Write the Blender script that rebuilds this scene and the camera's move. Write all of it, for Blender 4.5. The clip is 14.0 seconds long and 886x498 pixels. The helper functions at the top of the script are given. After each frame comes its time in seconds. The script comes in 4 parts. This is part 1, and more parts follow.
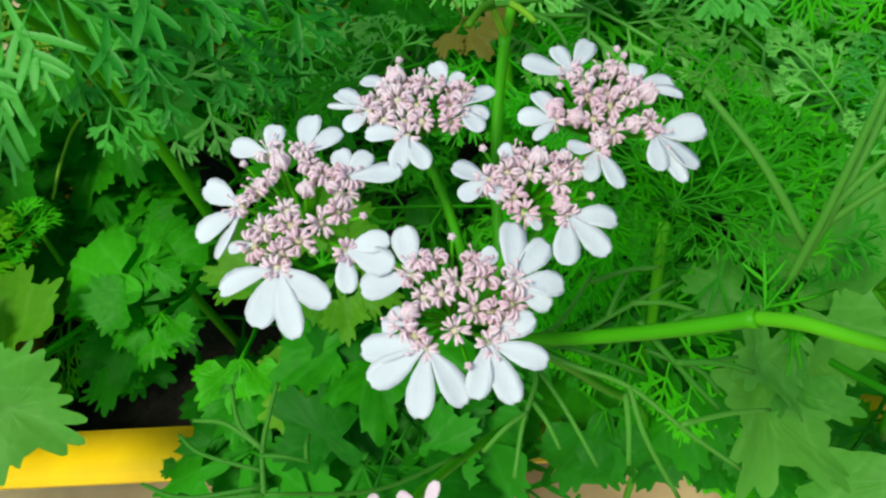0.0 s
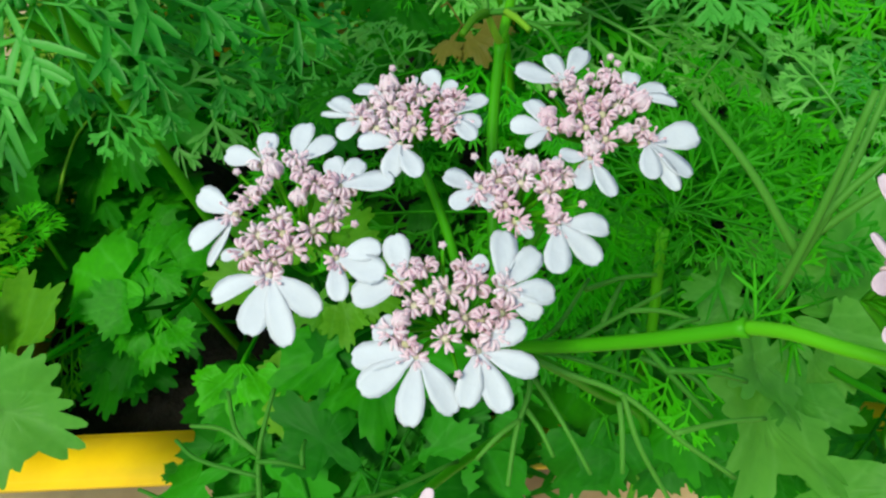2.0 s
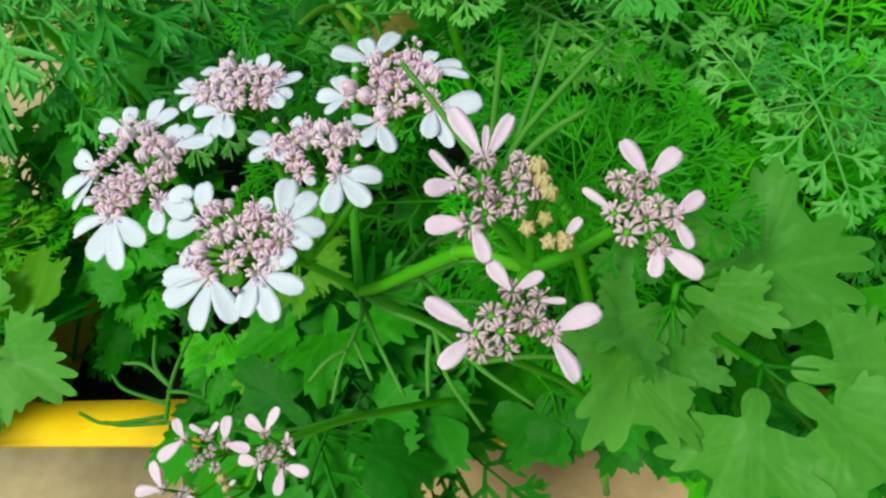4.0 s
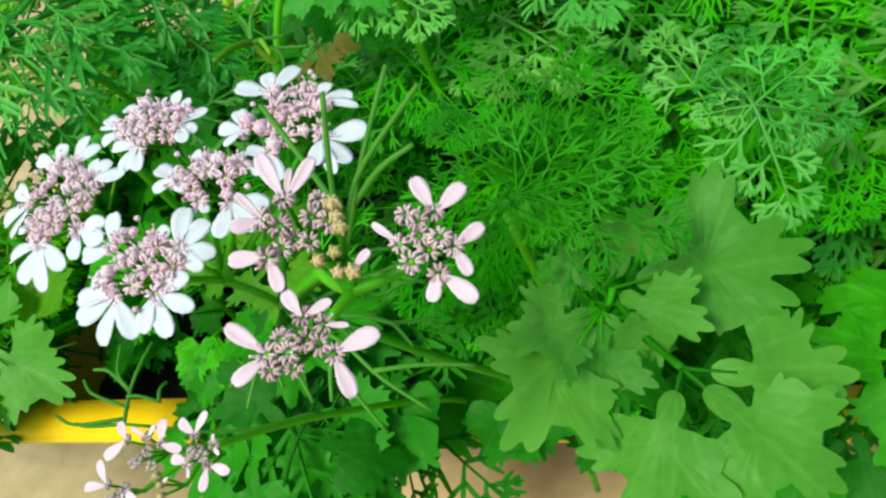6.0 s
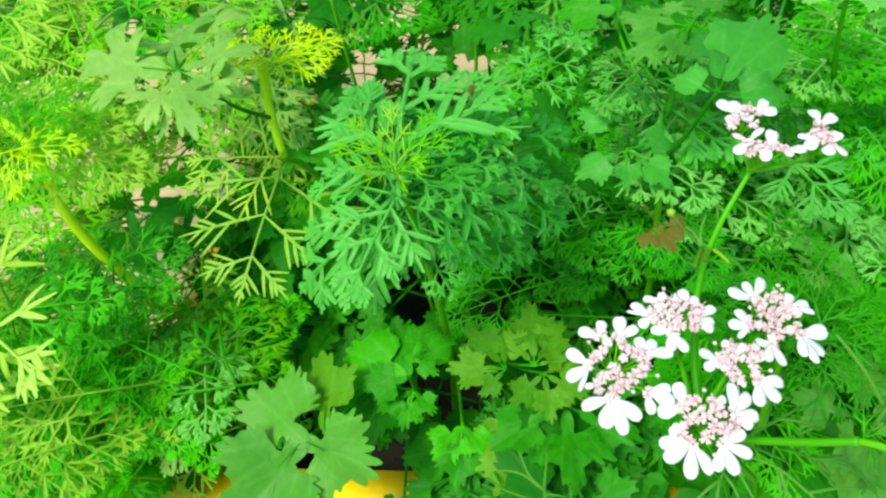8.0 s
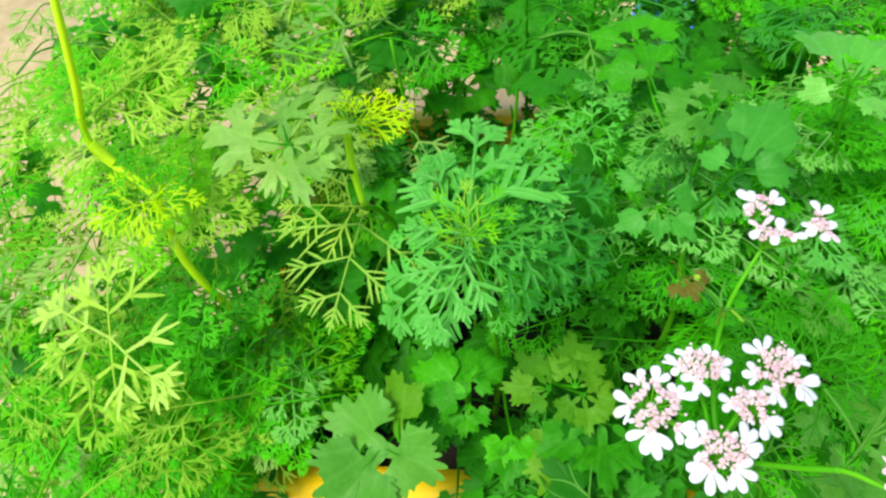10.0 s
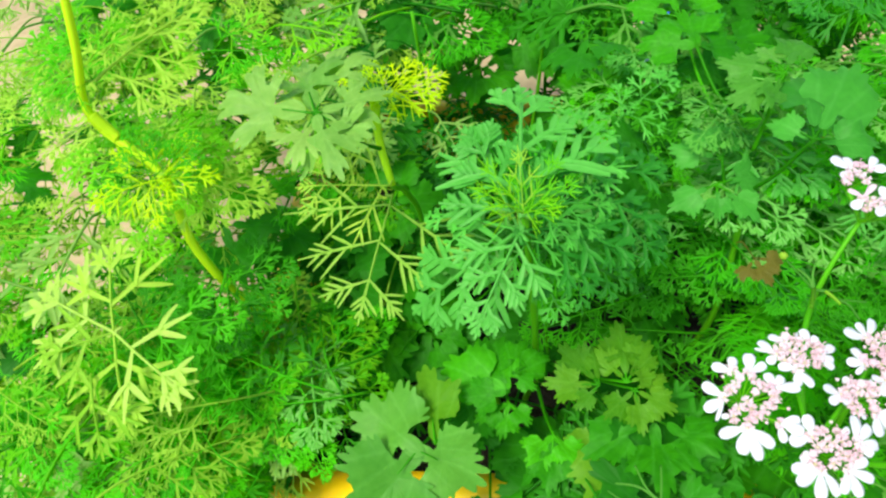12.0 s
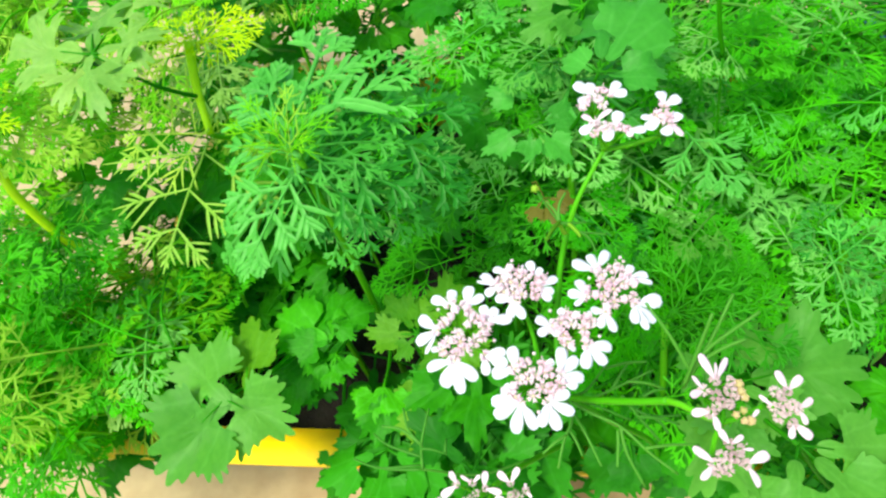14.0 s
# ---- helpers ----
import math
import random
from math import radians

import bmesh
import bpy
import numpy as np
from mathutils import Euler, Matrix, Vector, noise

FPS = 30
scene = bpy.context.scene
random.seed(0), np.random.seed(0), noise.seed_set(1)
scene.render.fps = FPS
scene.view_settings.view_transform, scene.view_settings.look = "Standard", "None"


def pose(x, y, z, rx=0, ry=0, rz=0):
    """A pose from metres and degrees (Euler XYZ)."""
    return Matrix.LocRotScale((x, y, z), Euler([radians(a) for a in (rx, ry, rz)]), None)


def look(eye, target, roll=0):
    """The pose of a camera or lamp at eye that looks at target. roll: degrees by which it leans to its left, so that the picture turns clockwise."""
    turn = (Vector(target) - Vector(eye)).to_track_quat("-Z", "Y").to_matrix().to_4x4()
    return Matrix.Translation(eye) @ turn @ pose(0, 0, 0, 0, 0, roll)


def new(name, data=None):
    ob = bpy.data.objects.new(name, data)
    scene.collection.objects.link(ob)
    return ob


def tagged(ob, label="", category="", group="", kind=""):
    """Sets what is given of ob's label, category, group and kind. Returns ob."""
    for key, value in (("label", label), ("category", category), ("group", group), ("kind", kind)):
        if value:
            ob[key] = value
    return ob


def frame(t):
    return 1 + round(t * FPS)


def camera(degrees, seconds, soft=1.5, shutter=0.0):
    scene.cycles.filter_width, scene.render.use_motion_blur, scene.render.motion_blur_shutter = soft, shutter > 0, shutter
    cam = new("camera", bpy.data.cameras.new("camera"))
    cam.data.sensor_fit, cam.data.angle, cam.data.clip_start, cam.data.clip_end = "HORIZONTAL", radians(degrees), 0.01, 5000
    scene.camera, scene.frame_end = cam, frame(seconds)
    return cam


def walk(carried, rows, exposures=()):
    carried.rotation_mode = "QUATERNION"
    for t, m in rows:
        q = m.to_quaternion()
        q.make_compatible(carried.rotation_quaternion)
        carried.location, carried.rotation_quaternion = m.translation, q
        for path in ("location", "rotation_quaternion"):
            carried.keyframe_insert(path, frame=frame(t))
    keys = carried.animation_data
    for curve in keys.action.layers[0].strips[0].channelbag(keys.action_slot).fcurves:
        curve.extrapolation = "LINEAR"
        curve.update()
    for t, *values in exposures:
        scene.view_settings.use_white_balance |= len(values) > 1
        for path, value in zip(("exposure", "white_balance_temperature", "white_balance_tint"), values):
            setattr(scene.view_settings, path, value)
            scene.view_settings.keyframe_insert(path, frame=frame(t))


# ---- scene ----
cam = camera(66.47, 14.0, soft=2.4)
PATH = [
    (0, (0.01123, 0.00977, 0.29969), (-0.00847, 0.13173, 0.14241), -5.01),
    (0.5, (0.00951, 0.01305, 0.29699), (-0.00524, 0.13715, 0.14085), -3.40),
    (1, (0.00972, 0.01571, 0.29529), (-0.00608, 0.13847, 0.13820), -3.63),
    (1.5, (0.00989, 0.01244, 0.29742), (-0.00877, 0.13560, 0.14094), -4.47),
    (2, (0.01269, 0.01013, 0.29998), (-0.00891, 0.13284, 0.14353), -5.51),
    (2.5, (0.01668, 0.00619, 0.30285), (-0.00827, 0.13009, 0.14785), -6.60),
    (3, (0.02317, 0.00109, 0.30730), (-0.00827, 0.12413, 0.15278), -8.62),
    (3.5, (0.03419, -0.00290, 0.30688), (-0.00422, 0.12057, 0.15430), -10.35),
    (4, (0.04856, -0.00001, 0.30220), (0.00141, 0.12212, 0.15100), -13.73),
    (4.2, (0.05343, 0.00238, 0.30093), (0.00114, 0.12334, 0.15049), -15.70),
    (6.3, (0.07193, 0.00288, 0.30722), (0.00930, 0.12027, 0.15790), -20.12),
    (6.5, (0.06462, -0.00168, 0.31826), (0.00576, 0.11736, 0.16871), -17.91),
    (7, (0.04095, -0.01241, 0.34226), (-0.00971, 0.11208, 0.19416), -15.37),
    (7.5, (0.01186, -0.01850, 0.35667), (-0.03458, 0.11069, 0.21123), -12.41),
    (8, (-0.02336, -0.02558, 0.36810), (-0.05790, 0.10644, 0.22190), -6.31),
    (8.5, (-0.03672, -0.03038, 0.38871), (-0.06995, 0.10042, 0.24111), -5.63),
    (9, (-0.03663, -0.04569, 0.40912), (-0.07249, 0.08608, 0.26301), -5.96),
    (9.2, (-0.03444, -0.04284, 0.41344), (-0.07287, 0.08598, 0.26536), -6.44),
    (11.3, (-0.04301, -0.03530, 0.40108), (-0.07782, 0.09262, 0.25134), -6.76),
    (11.5, (-0.04787, -0.03270, 0.39859), (-0.08198, 0.09533, 0.24878), -6.37),
    (12, (-0.05682, -0.03320, 0.39177), (-0.08991, 0.09592, 0.24266), -5.56),
    (12.5, (-0.05796, -0.02461, 0.38471), (-0.09423, 0.09972, 0.23231), -7.58),
    (13, (-0.04817, -0.01932, 0.38763), (-0.08247, 0.10774, 0.23704), -6.14),
    (13.5, (-0.02362, -0.02094, 0.39823), (-0.05939, 0.10466, 0.24676), -6.32),
    (14, (0.01348, -0.02561, 0.37478), (-0.02633, 0.09807, 0.22273), -8.65),
]
EXPOSURES = [(0, 0.09, 6800, -8), (2, 0.09, 6800, -8), (4.2, 0.14, 6800, -8), (6.3, 0.40, 6900, -8), (7, 0.50, 6950, -8), (7.5, 0.62, 6950, -8), (8, 0.72, 6950, -8), (8.5, 0.74, 6950, -7), (9, 0.70, 6950, 0), (12.5, 0.70, 6950, -1), (13.5, 0.80, 7000, -3), (14, 0.90, 6950, -4)]
walk(cam, [(t, look(eye, target, roll)) for t, eye, target, roll in PATH], EXPOSURES)

# ---- light ----
SUN_EL, SUN_AZ = 58.0, 215.0
world = bpy.data.worlds.new("world")
scene.world = world
world.use_nodes = True
wn, wl = world.node_tree.nodes, world.node_tree.links
sky = wn.new("ShaderNodeTexSky")
sky.sky_type = "NISHITA"
sky.sun_disc = False
sky.sun_elevation, sky.sun_rotation = radians(SUN_EL), radians(SUN_AZ)
wn["Background"].inputs["Strength"].default_value = 0.15
wl.new(sky.outputs["Color"], wn["Background"].inputs["Color"])
sun_data = bpy.data.lights.new("sun", "SUN")
sun_data.energy, sun_data.angle, sun_data.color = 3.3, radians(20), (1.0, 0.95, 0.85)
sun = new("sun", sun_data)
az, el = radians(SUN_AZ), radians(SUN_EL)
sun.matrix_world = look((0, 0, 0), (-math.sin(az) * math.cos(el), -math.cos(az) * math.cos(el), -math.sin(el)))


# ---- materials ----
def shader(name, rough=0.5):
    m = bpy.data.materials.new(name)
    m.use_nodes = True
    p = m.node_tree.nodes["Principled BSDF"]
    p.inputs["Roughness"].default_value = rough
    return m, m.node_tree.nodes, m.node_tree.links, p


def varied(nodes, links, low, high, scale, per_object=0.5, detail=4.0):
    """A colour between two, by grain and by object."""
    tex = nodes.new("ShaderNodeTexCoord")
    fine = nodes.new("ShaderNodeTexNoise")
    fine.inputs["Scale"].default_value, fine.inputs["Detail"].default_value = scale, detail
    links.new(tex.outputs["Object"], fine.inputs["Vector"])
    info = nodes.new("ShaderNodeObjectInfo")
    mix = nodes.new("ShaderNodeMix")
    mix.inputs[0].default_value = per_object
    links.new(fine.outputs["Fac"], mix.inputs[2])
    links.new(info.outputs["Random"], mix.inputs[3])
    ramp = nodes.new("ShaderNodeValToRGB")
    ramp.color_ramp.elements[0].position, ramp.color_ramp.elements[0].color = 0.22, (*low, 1)
    ramp.color_ramp.elements[1].position, ramp.color_ramp.elements[1].color = 0.8, (*high, 1)
    links.new(mix.outputs[0], ramp.inputs["Fac"])
    return ramp.outputs["Color"], fine, tex


def bumped(nodes, links, p, height, strength, distance):
    b = nodes.new("ShaderNodeBump")
    b.inputs["Strength"].default_value, b.inputs["Distance"].default_value = strength, distance
    links.new(height, b.inputs["Height"])
    links.new(b.outputs["Normal"], p.inputs["Normal"])
    return b


def math_node(nodes, links, how, *values):
    n = nodes.new("ShaderNodeMath")
    n.operation = how
    for k, v in enumerate(values):
        if isinstance(v, (int, float)):
            n.inputs[k].default_value = v
        else:
            links.new(v, n.inputs[k])
    return n.outputs[0]


def veined(nodes, links, col, grain):
    """Paler veins that run out to the teeth of a blade, and a relief for them."""
    at = nodes.new("ShaderNodeAttribute")
    at.attribute_name = "blade"
    split = nodes.new("ShaderNodeSeparateXYZ")
    links.new(at.outputs["Vector"], split.inputs[0])
    wobble = math_node(nodes, links, "MULTIPLY_ADD", grain, 0.3, split.outputs[0])
    off = math_node(nodes, links, "ABSOLUTE", math_node(nodes, links, "SUBTRACT", math_node(nodes, links, "FRACT", wobble), 0.5))
    line = math_node(nodes, links, "SUBTRACT", 1.0, math_node(nodes, links, "MULTIPLY", off, math_node(nodes, links, "MULTIPLY_ADD", split.outputs[1], 7.0, 3.0)))
    line = math_node(nodes, links, "MULTIPLY", math_node(nodes, links, "MAXIMUM", line, 0.0), split.outputs[2])
    mix = nodes.new("ShaderNodeMix")
    mix.data_type, mix.blend_type = "RGBA", "MIX"
    hue = nodes.new("ShaderNodeHueSaturation")
    hue.inputs["Saturation"].default_value, hue.inputs["Value"].default_value = 0.92, 1.3
    links.new(col, hue.inputs["Color"])
    links.new(math_node(nodes, links, "MULTIPLY", line, 0.35), mix.inputs[0])
    links.new(col, mix.inputs[6])
    links.new(hue.outputs["Color"], mix.inputs[7])
    return mix.outputs[2], math_node(nodes, links, "SUBTRACT", grain, line)


def leafy(name, low, high, glow=0.4, rough=0.5, scale=14.0, per_object=0.55, sheen=0.13, veins=True):
    """Thin plant tissue that lets part of the light through."""
    m, nodes, links, p = shader(name, rough)
    col, fine, tex = varied(nodes, links, low, high, scale, per_object)
    links.new(col, p.inputs["Base Color"])
    p.inputs["Specular IOR Level"].default_value = sheen
    if veins:
        col, relief = veined(nodes, links, col, fine.outputs["Fac"])
        links.new(col, p.inputs["Base Color"])
        bumped(nodes, links, p, relief, 0.035, 0.02)
    else:
        bumped(nodes, links, p, fine.outputs["Fac"], 0.06, 0.02)
    back = nodes.new("ShaderNodeBsdfTranslucent")
    tint = nodes.new("ShaderNodeMix")
    tint.data_type, tint.blend_type = "RGBA", "MULTIPLY"
    tint.inputs[0].default_value = 1.0
    tint.inputs[7].default_value = (1.0, 1.0, 1.0, 1) if low[2] > 0.3 else (1.25, 1.3, 0.42, 1)
    links.new(col, tint.inputs[6])
    links.new(tint.outputs[2], back.inputs["Color"])
    mix = nodes.new("ShaderNodeMixShader")
    mix.inputs[0].default_value = glow
    links.new(p.outputs[0], mix.inputs[1])
    links.new(back.outputs[0], mix.inputs[2])
    links.new(mix.outputs[0], nodes["Material Output"].inputs["Surface"])
    return m


GREEN = leafy("leaf_green", (0.025, 0.22, 0.005), (0.075, 0.46, 0.009))
# for dark leaves, and for low front leaves whose shade is put into colour
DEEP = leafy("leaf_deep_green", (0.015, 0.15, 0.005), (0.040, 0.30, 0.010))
BLUISH = leafy("leaf_bluish_green", (0.030, 0.25, 0.020), (0.110, 0.50, 0.060), rough=0.45, sheen=0.25, per_object=0.65)
SEA = leafy("leaf_sea_green", (0.055, 0.32, 0.035), (0.14, 0.52, 0.085), rough=0.45, sheen=0.25)
BRIGHT = leafy("leaf_bright_green", (0.040, 0.36, 0.005), (0.097, 0.56, 0.009))
OLIVE = leafy("leaf_pale_olive", (0.13, 0.34, 0.045), (0.29, 0.50, 0.10), rough=0.5, sheen=0.25)
YELLOW = leafy("leaf_yellow_green", (0.26, 0.50, 0.06), (0.47, 0.66, 0.13))
LEMON = leafy("leaf_lemon", (0.38, 0.64, 0.006), (0.58, 0.76, 0.012))
LIME = leafy("leaf_lime", (0.097, 0.44, 0.007), (0.211, 0.60, 0.015))
PALE_LIME = leafy("leaf_lime_pale", (0.22, 0.48, 0.03), (0.40, 0.62, 0.07))
FRESH = leafy("leaf_pale_green", (0.055, 0.25, 0.020), (0.120, 0.37, 0.045), rough=0.5, sheen=0.2)
LIGHT = leafy("leaf_light_green", (0.10, 0.41, 0.05), (0.23, 0.57, 0.11), rough=0.45, sheen=0.3)
BRONZE = leafy("leaf_bronzed", (0.055, 0.23, 0.008), (0.13, 0.34, 0.016))
SMOOTH = leafy("leaf_smooth_dark", (0.040, 0.25, 0.024), (0.075, 0.37, 0.042), rough=0.5, sheen=0.2)
BROWN = leafy("leaf_withering", (0.075, 0.11, 0.012), (0.15, 0.13, 0.02))
STEM = leafy("stem_green", (0.048, 0.30, 0.006), (0.11, 0.45, 0.012), glow=0.15, rough=0.4, veins=False)
STEM_YELLOW = leafy("stem_yellow", (0.35, 0.66, 0.01), (0.50, 0.76, 0.02), glow=0.15, rough=0.4, veins=False)
PETAL = leafy("petal_white", (0.63, 0.655, 0.73), (0.725, 0.75, 0.825), glow=0.25, rough=0.6, scale=2.0, per_object=0.3, veins=False)
PINK_PETAL = leafy("petal_pink", (0.75, 0.55, 0.66), (0.86, 0.71, 0.80), glow=0.3, rough=0.6, scale=2.0, per_object=0.3, veins=False)
FLORET = leafy("floret_pink", (0.90, 0.66, 0.77), (0.97, 0.90, 0.94), glow=0.45, rough=0.6, scale=2.2, per_object=0.3, veins=False)
FADED = leafy("floret_faded", (0.44, 0.30, 0.31), (0.69, 0.54, 0.55), glow=0.2, rough=0.7, scale=500.0, veins=False)
ROSE = leafy("floret_rose", (0.87, 0.55, 0.68), (0.96, 0.80, 0.88), glow=0.45, rough=0.6, scale=2.2, per_object=0.3, veins=False)
ANTHER = leafy("anther_mauve", (0.62, 0.36, 0.44), (0.84, 0.62, 0.70), glow=0.1, rough=0.6, scale=500.0, veins=False)
DISC = leafy("floret_disc", (0.62, 0.60, 0.36), (0.80, 0.74, 0.60), glow=0.3, rough=0.6, scale=2.0, veins=False)
BUDS = leafy("bud_ochre", (0.42, 0.40, 0.13), (0.60, 0.44, 0.25), glow=0.15, rough=0.6, scale=500.0, veins=False)


def rough_stuff(name, low, high, scale, rough, bump, distance):
    m, nodes, links, p = shader(name, rough)
    col, fine, tex = varied(nodes, links, low, high, scale, 0.0, 8.0)
    big = nodes.new("ShaderNodeTexNoise")
    big.inputs["Scale"].default_value = scale * 0.13
    links.new(tex.outputs["Object"], big.inputs["Vector"])
    mix = nodes.new("ShaderNodeMix")
    mix.data_type, mix.blend_type = "RGBA", "MULTIPLY"
    mix.inputs[0].default_value = 0.6
    links.new(col, mix.inputs[6])
    links.new(big.outputs["Color"], mix.inputs[7])
    hue = nodes.new("ShaderNodeHueSaturation")
    hue.inputs["Saturation"].default_value, hue.inputs["Value"].default_value = 1.0, 1.5
    sat = nodes.new("ShaderNodeRGBToBW")
    links.new(big.outputs["Color"], sat.inputs["Color"])
    links.new(sat.outputs["Val"], mix.inputs[7])
    links.new(mix.outputs[2], hue.inputs["Color"])
    links.new(hue.outputs["Color"], p.inputs["Base Color"])
    bumped(nodes, links, p, fine.outputs["Fac"], bump, distance)
    return m


CONCRETE = rough_stuff("tan_concrete", (0.32, 0.23, 0.12), (0.48, 0.37, 0.21), 60.0, 0.85, 0.4, 0.002)
SOIL = rough_stuff("dark_soil", (0.005, 0.004, 0.003), (0.022, 0.016, 0.010), 120.0, 0.95, 1.0, 0.006)
RIM = rough_stuff("yellow_plastic", (0.72, 0.42, 0.005), (0.85, 0.56, 0.01), 90.0, 0.45, 0.15, 0.0006)
BLUE = rough_stuff("blue_plastic", (0.04, 0.10, 0.45), (0.08, 0.18, 0.60), 60.0, 0.4, 0.1, 0.0006)


# ---- mesh tools ----
class Sheet:
    """Vertices and faces of one mesh, with a material for each face and, on blades, a place between the veins for each vertex."""

    def __init__(self):
        self.v, self.f, self.m, self.b = [], [], [], []

    def add(self, verts, faces, mat=0, blade=None):
        n = len(self.v)
        self.v += [tuple(p) for p in verts]
        self.b += blade or [(0.0, 0.0, 0.0)] * len(verts)
        self.f += [tuple(i + n for i in face) for face in faces]
        self.m += [mat] * len(faces)
        return self

    def mesh(self, name, mats):
        me = bpy.data.meshes.new(name)
        me.from_pydata(self.v, [], self.f)
        for mat in mats if isinstance(mats, (list, tuple)) else [mats]:
            me.materials.append(mat)
        me.polygons.foreach_set("material_index", self.m)
        me.polygons.foreach_set("use_smooth", [True] * len(self.f))
        if any(q[2] for q in self.b):
            me.attributes.new("blade", "FLOAT_VECTOR", "POINT").data.foreach_set("vector", [c for q in self.b for c in q])
        me.update()
        return me


WORLD = {}


def thing(name, base, label, category, group="", kind=""):
    ob = new(name)
    ob.empty_display_size = 0.01
    ob.matrix_basis = Matrix.Translation(base)
    WORLD[ob] = ob.matrix_basis.copy()
    return tagged(ob, label, category, group, kind)


def part(name, me, parent, m=None, label=""):
    ob = new(name, me)
    m = m or Matrix.Identity(4)
    WORLD[ob] = m
    if parent is not None:
        ob.parent = parent
        ob.matrix_basis = WORLD[parent].inverted() @ m
    else:
        ob.matrix_basis = m
    if label:
        tagged(ob, label)
    return ob


def mm(*p):
    return Vector(p) / 1000.0


def curve_points(pts, steps=6):
    """A smooth line through points."""
    p = [Vector(q) for q in pts]
    p = [2 * p[0] - p[1]] + p + [2 * p[-1] - p[-2]]
    out = []
    for i in range(1, len(p) - 2):
        a, b, c, d = p[i - 1:i + 3]
        for k in range(steps):
            t = k / steps
            out.append(0.5 * (2 * b + (c - a) * t + (2 * a - 5 * b + 4 * c - d) * t * t + (3 * b - a - 3 * c + d) * t ** 3))
    return out + [p[-2]]


def tube(sheet, pts, r0, r1, sides=7, steps=5, mat=0, knob=0.0):
    line = curve_points(pts, steps) if steps > 1 else [Vector(q) for q in pts]
    side = None
    verts = []
    for i, q in enumerate(line):
        d = (line[min(i + 1, len(line) - 1)] - line[max(i - 1, 0)]).normalized()
        if side is None:
            side = d.orthogonal().normalized()
        side = (side - d * side.dot(d)).normalized()
        up = d.cross(side)
        f = i / (len(line) - 1)
        r = r0 + (r1 - r0) * f
        if knob and i in (0, len(line) - 1):
            r *= 1 + knob
        for k in range(sides):
            a = 2 * math.pi * k / sides
            verts.append(q + (side * math.cos(a) + up * math.sin(a)) * r)
    n = len(line)
    faces = [(i * sides + k, i * sides + (k + 1) % sides, (i + 1) * sides + (k + 1) % sides, (i + 1) * sides + k)
             for i in range(n - 1) for k in range(sides)]
    faces += [tuple(range(sides))[::-1], tuple((n - 1) * sides + k for k in range(sides))]
    sheet.add(verts, faces, mat)


def ball(sheet, c, r, mat=0, seg=6, squash=1.0, axis=None):
    c = Vector(c)
    q = Vector((0, 0, 1)).rotation_difference(Vector(axis)) if axis is not None else None
    verts, faces = [], []
    for i in range(1, 4):
        a = math.pi * i / 4
        for k in range(seg):
            b = 2 * math.pi * k / seg
            p = Vector((math.sin(a) * math.cos(b), math.sin(a) * math.sin(b), math.cos(a) * squash)) * r
            verts.append(c + (q @ p if q else p))
    top, low = len(verts), len(verts) + 1
    for s in (1, -1):
        p = Vector((0, 0, s * r * squash))
        verts.append(c + (q @ p if q else p))
    for k in range(seg):
        j = (k + 1) % seg
        faces += [(top, k, j), (low, 2 * seg + j, 2 * seg + k)]
        for i in range(2):
            faces.append((i * seg + k, (i + 1) * seg + k, (i + 1) * seg + j, i * seg + j))
    sheet.add(verts, faces, mat)


def aim(base, tip, face=(0, -0.35, 1), scale=None):
    """A pose whose y runs from base to tip and whose z looks along face; the scale is the distance."""
    base, tip = Vector(base), Vector(tip)
    y = tip - base
    s = scale or y.length
    y.normalize()
    z = Vector(face)
    z = (z - y * z.dot(y)).normalized()
    x = y.cross(z)
    return Matrix.Translation(base) @ Matrix((x, y, z)).transposed().to_4x4() @ Matrix.Scale(s, 4)


# ---- leaves, all of length 1 along y ----
def strip(sheet, a, b, w, droop=0.0, point=0.08):
    """A narrow creased blade from a to b."""
    a, b = Vector(a), Vector(b)
    d = b - a
    side = Vector((d.y, -d.x, 0)).normalized() * w / 2
    lift = Vector((0, 0, w * 0.22))
    verts, faces = [], []
    for f, k in ((0.0, 0.55), (0.4, 1.0), (0.74, 0.8), (1.0, point)):
        p = a + d * f + Vector((0, 0, -droop * f * f * d.length))
        verts += [p - side * k + lift * k, p, p + side * k + lift * k]
    for i in range(3):
        j = 3 * i
        faces += [(j, j + 1, j + 4, j + 3), (j + 1, j + 2, j + 5, j + 4)]
    sheet.add(verts, faces)


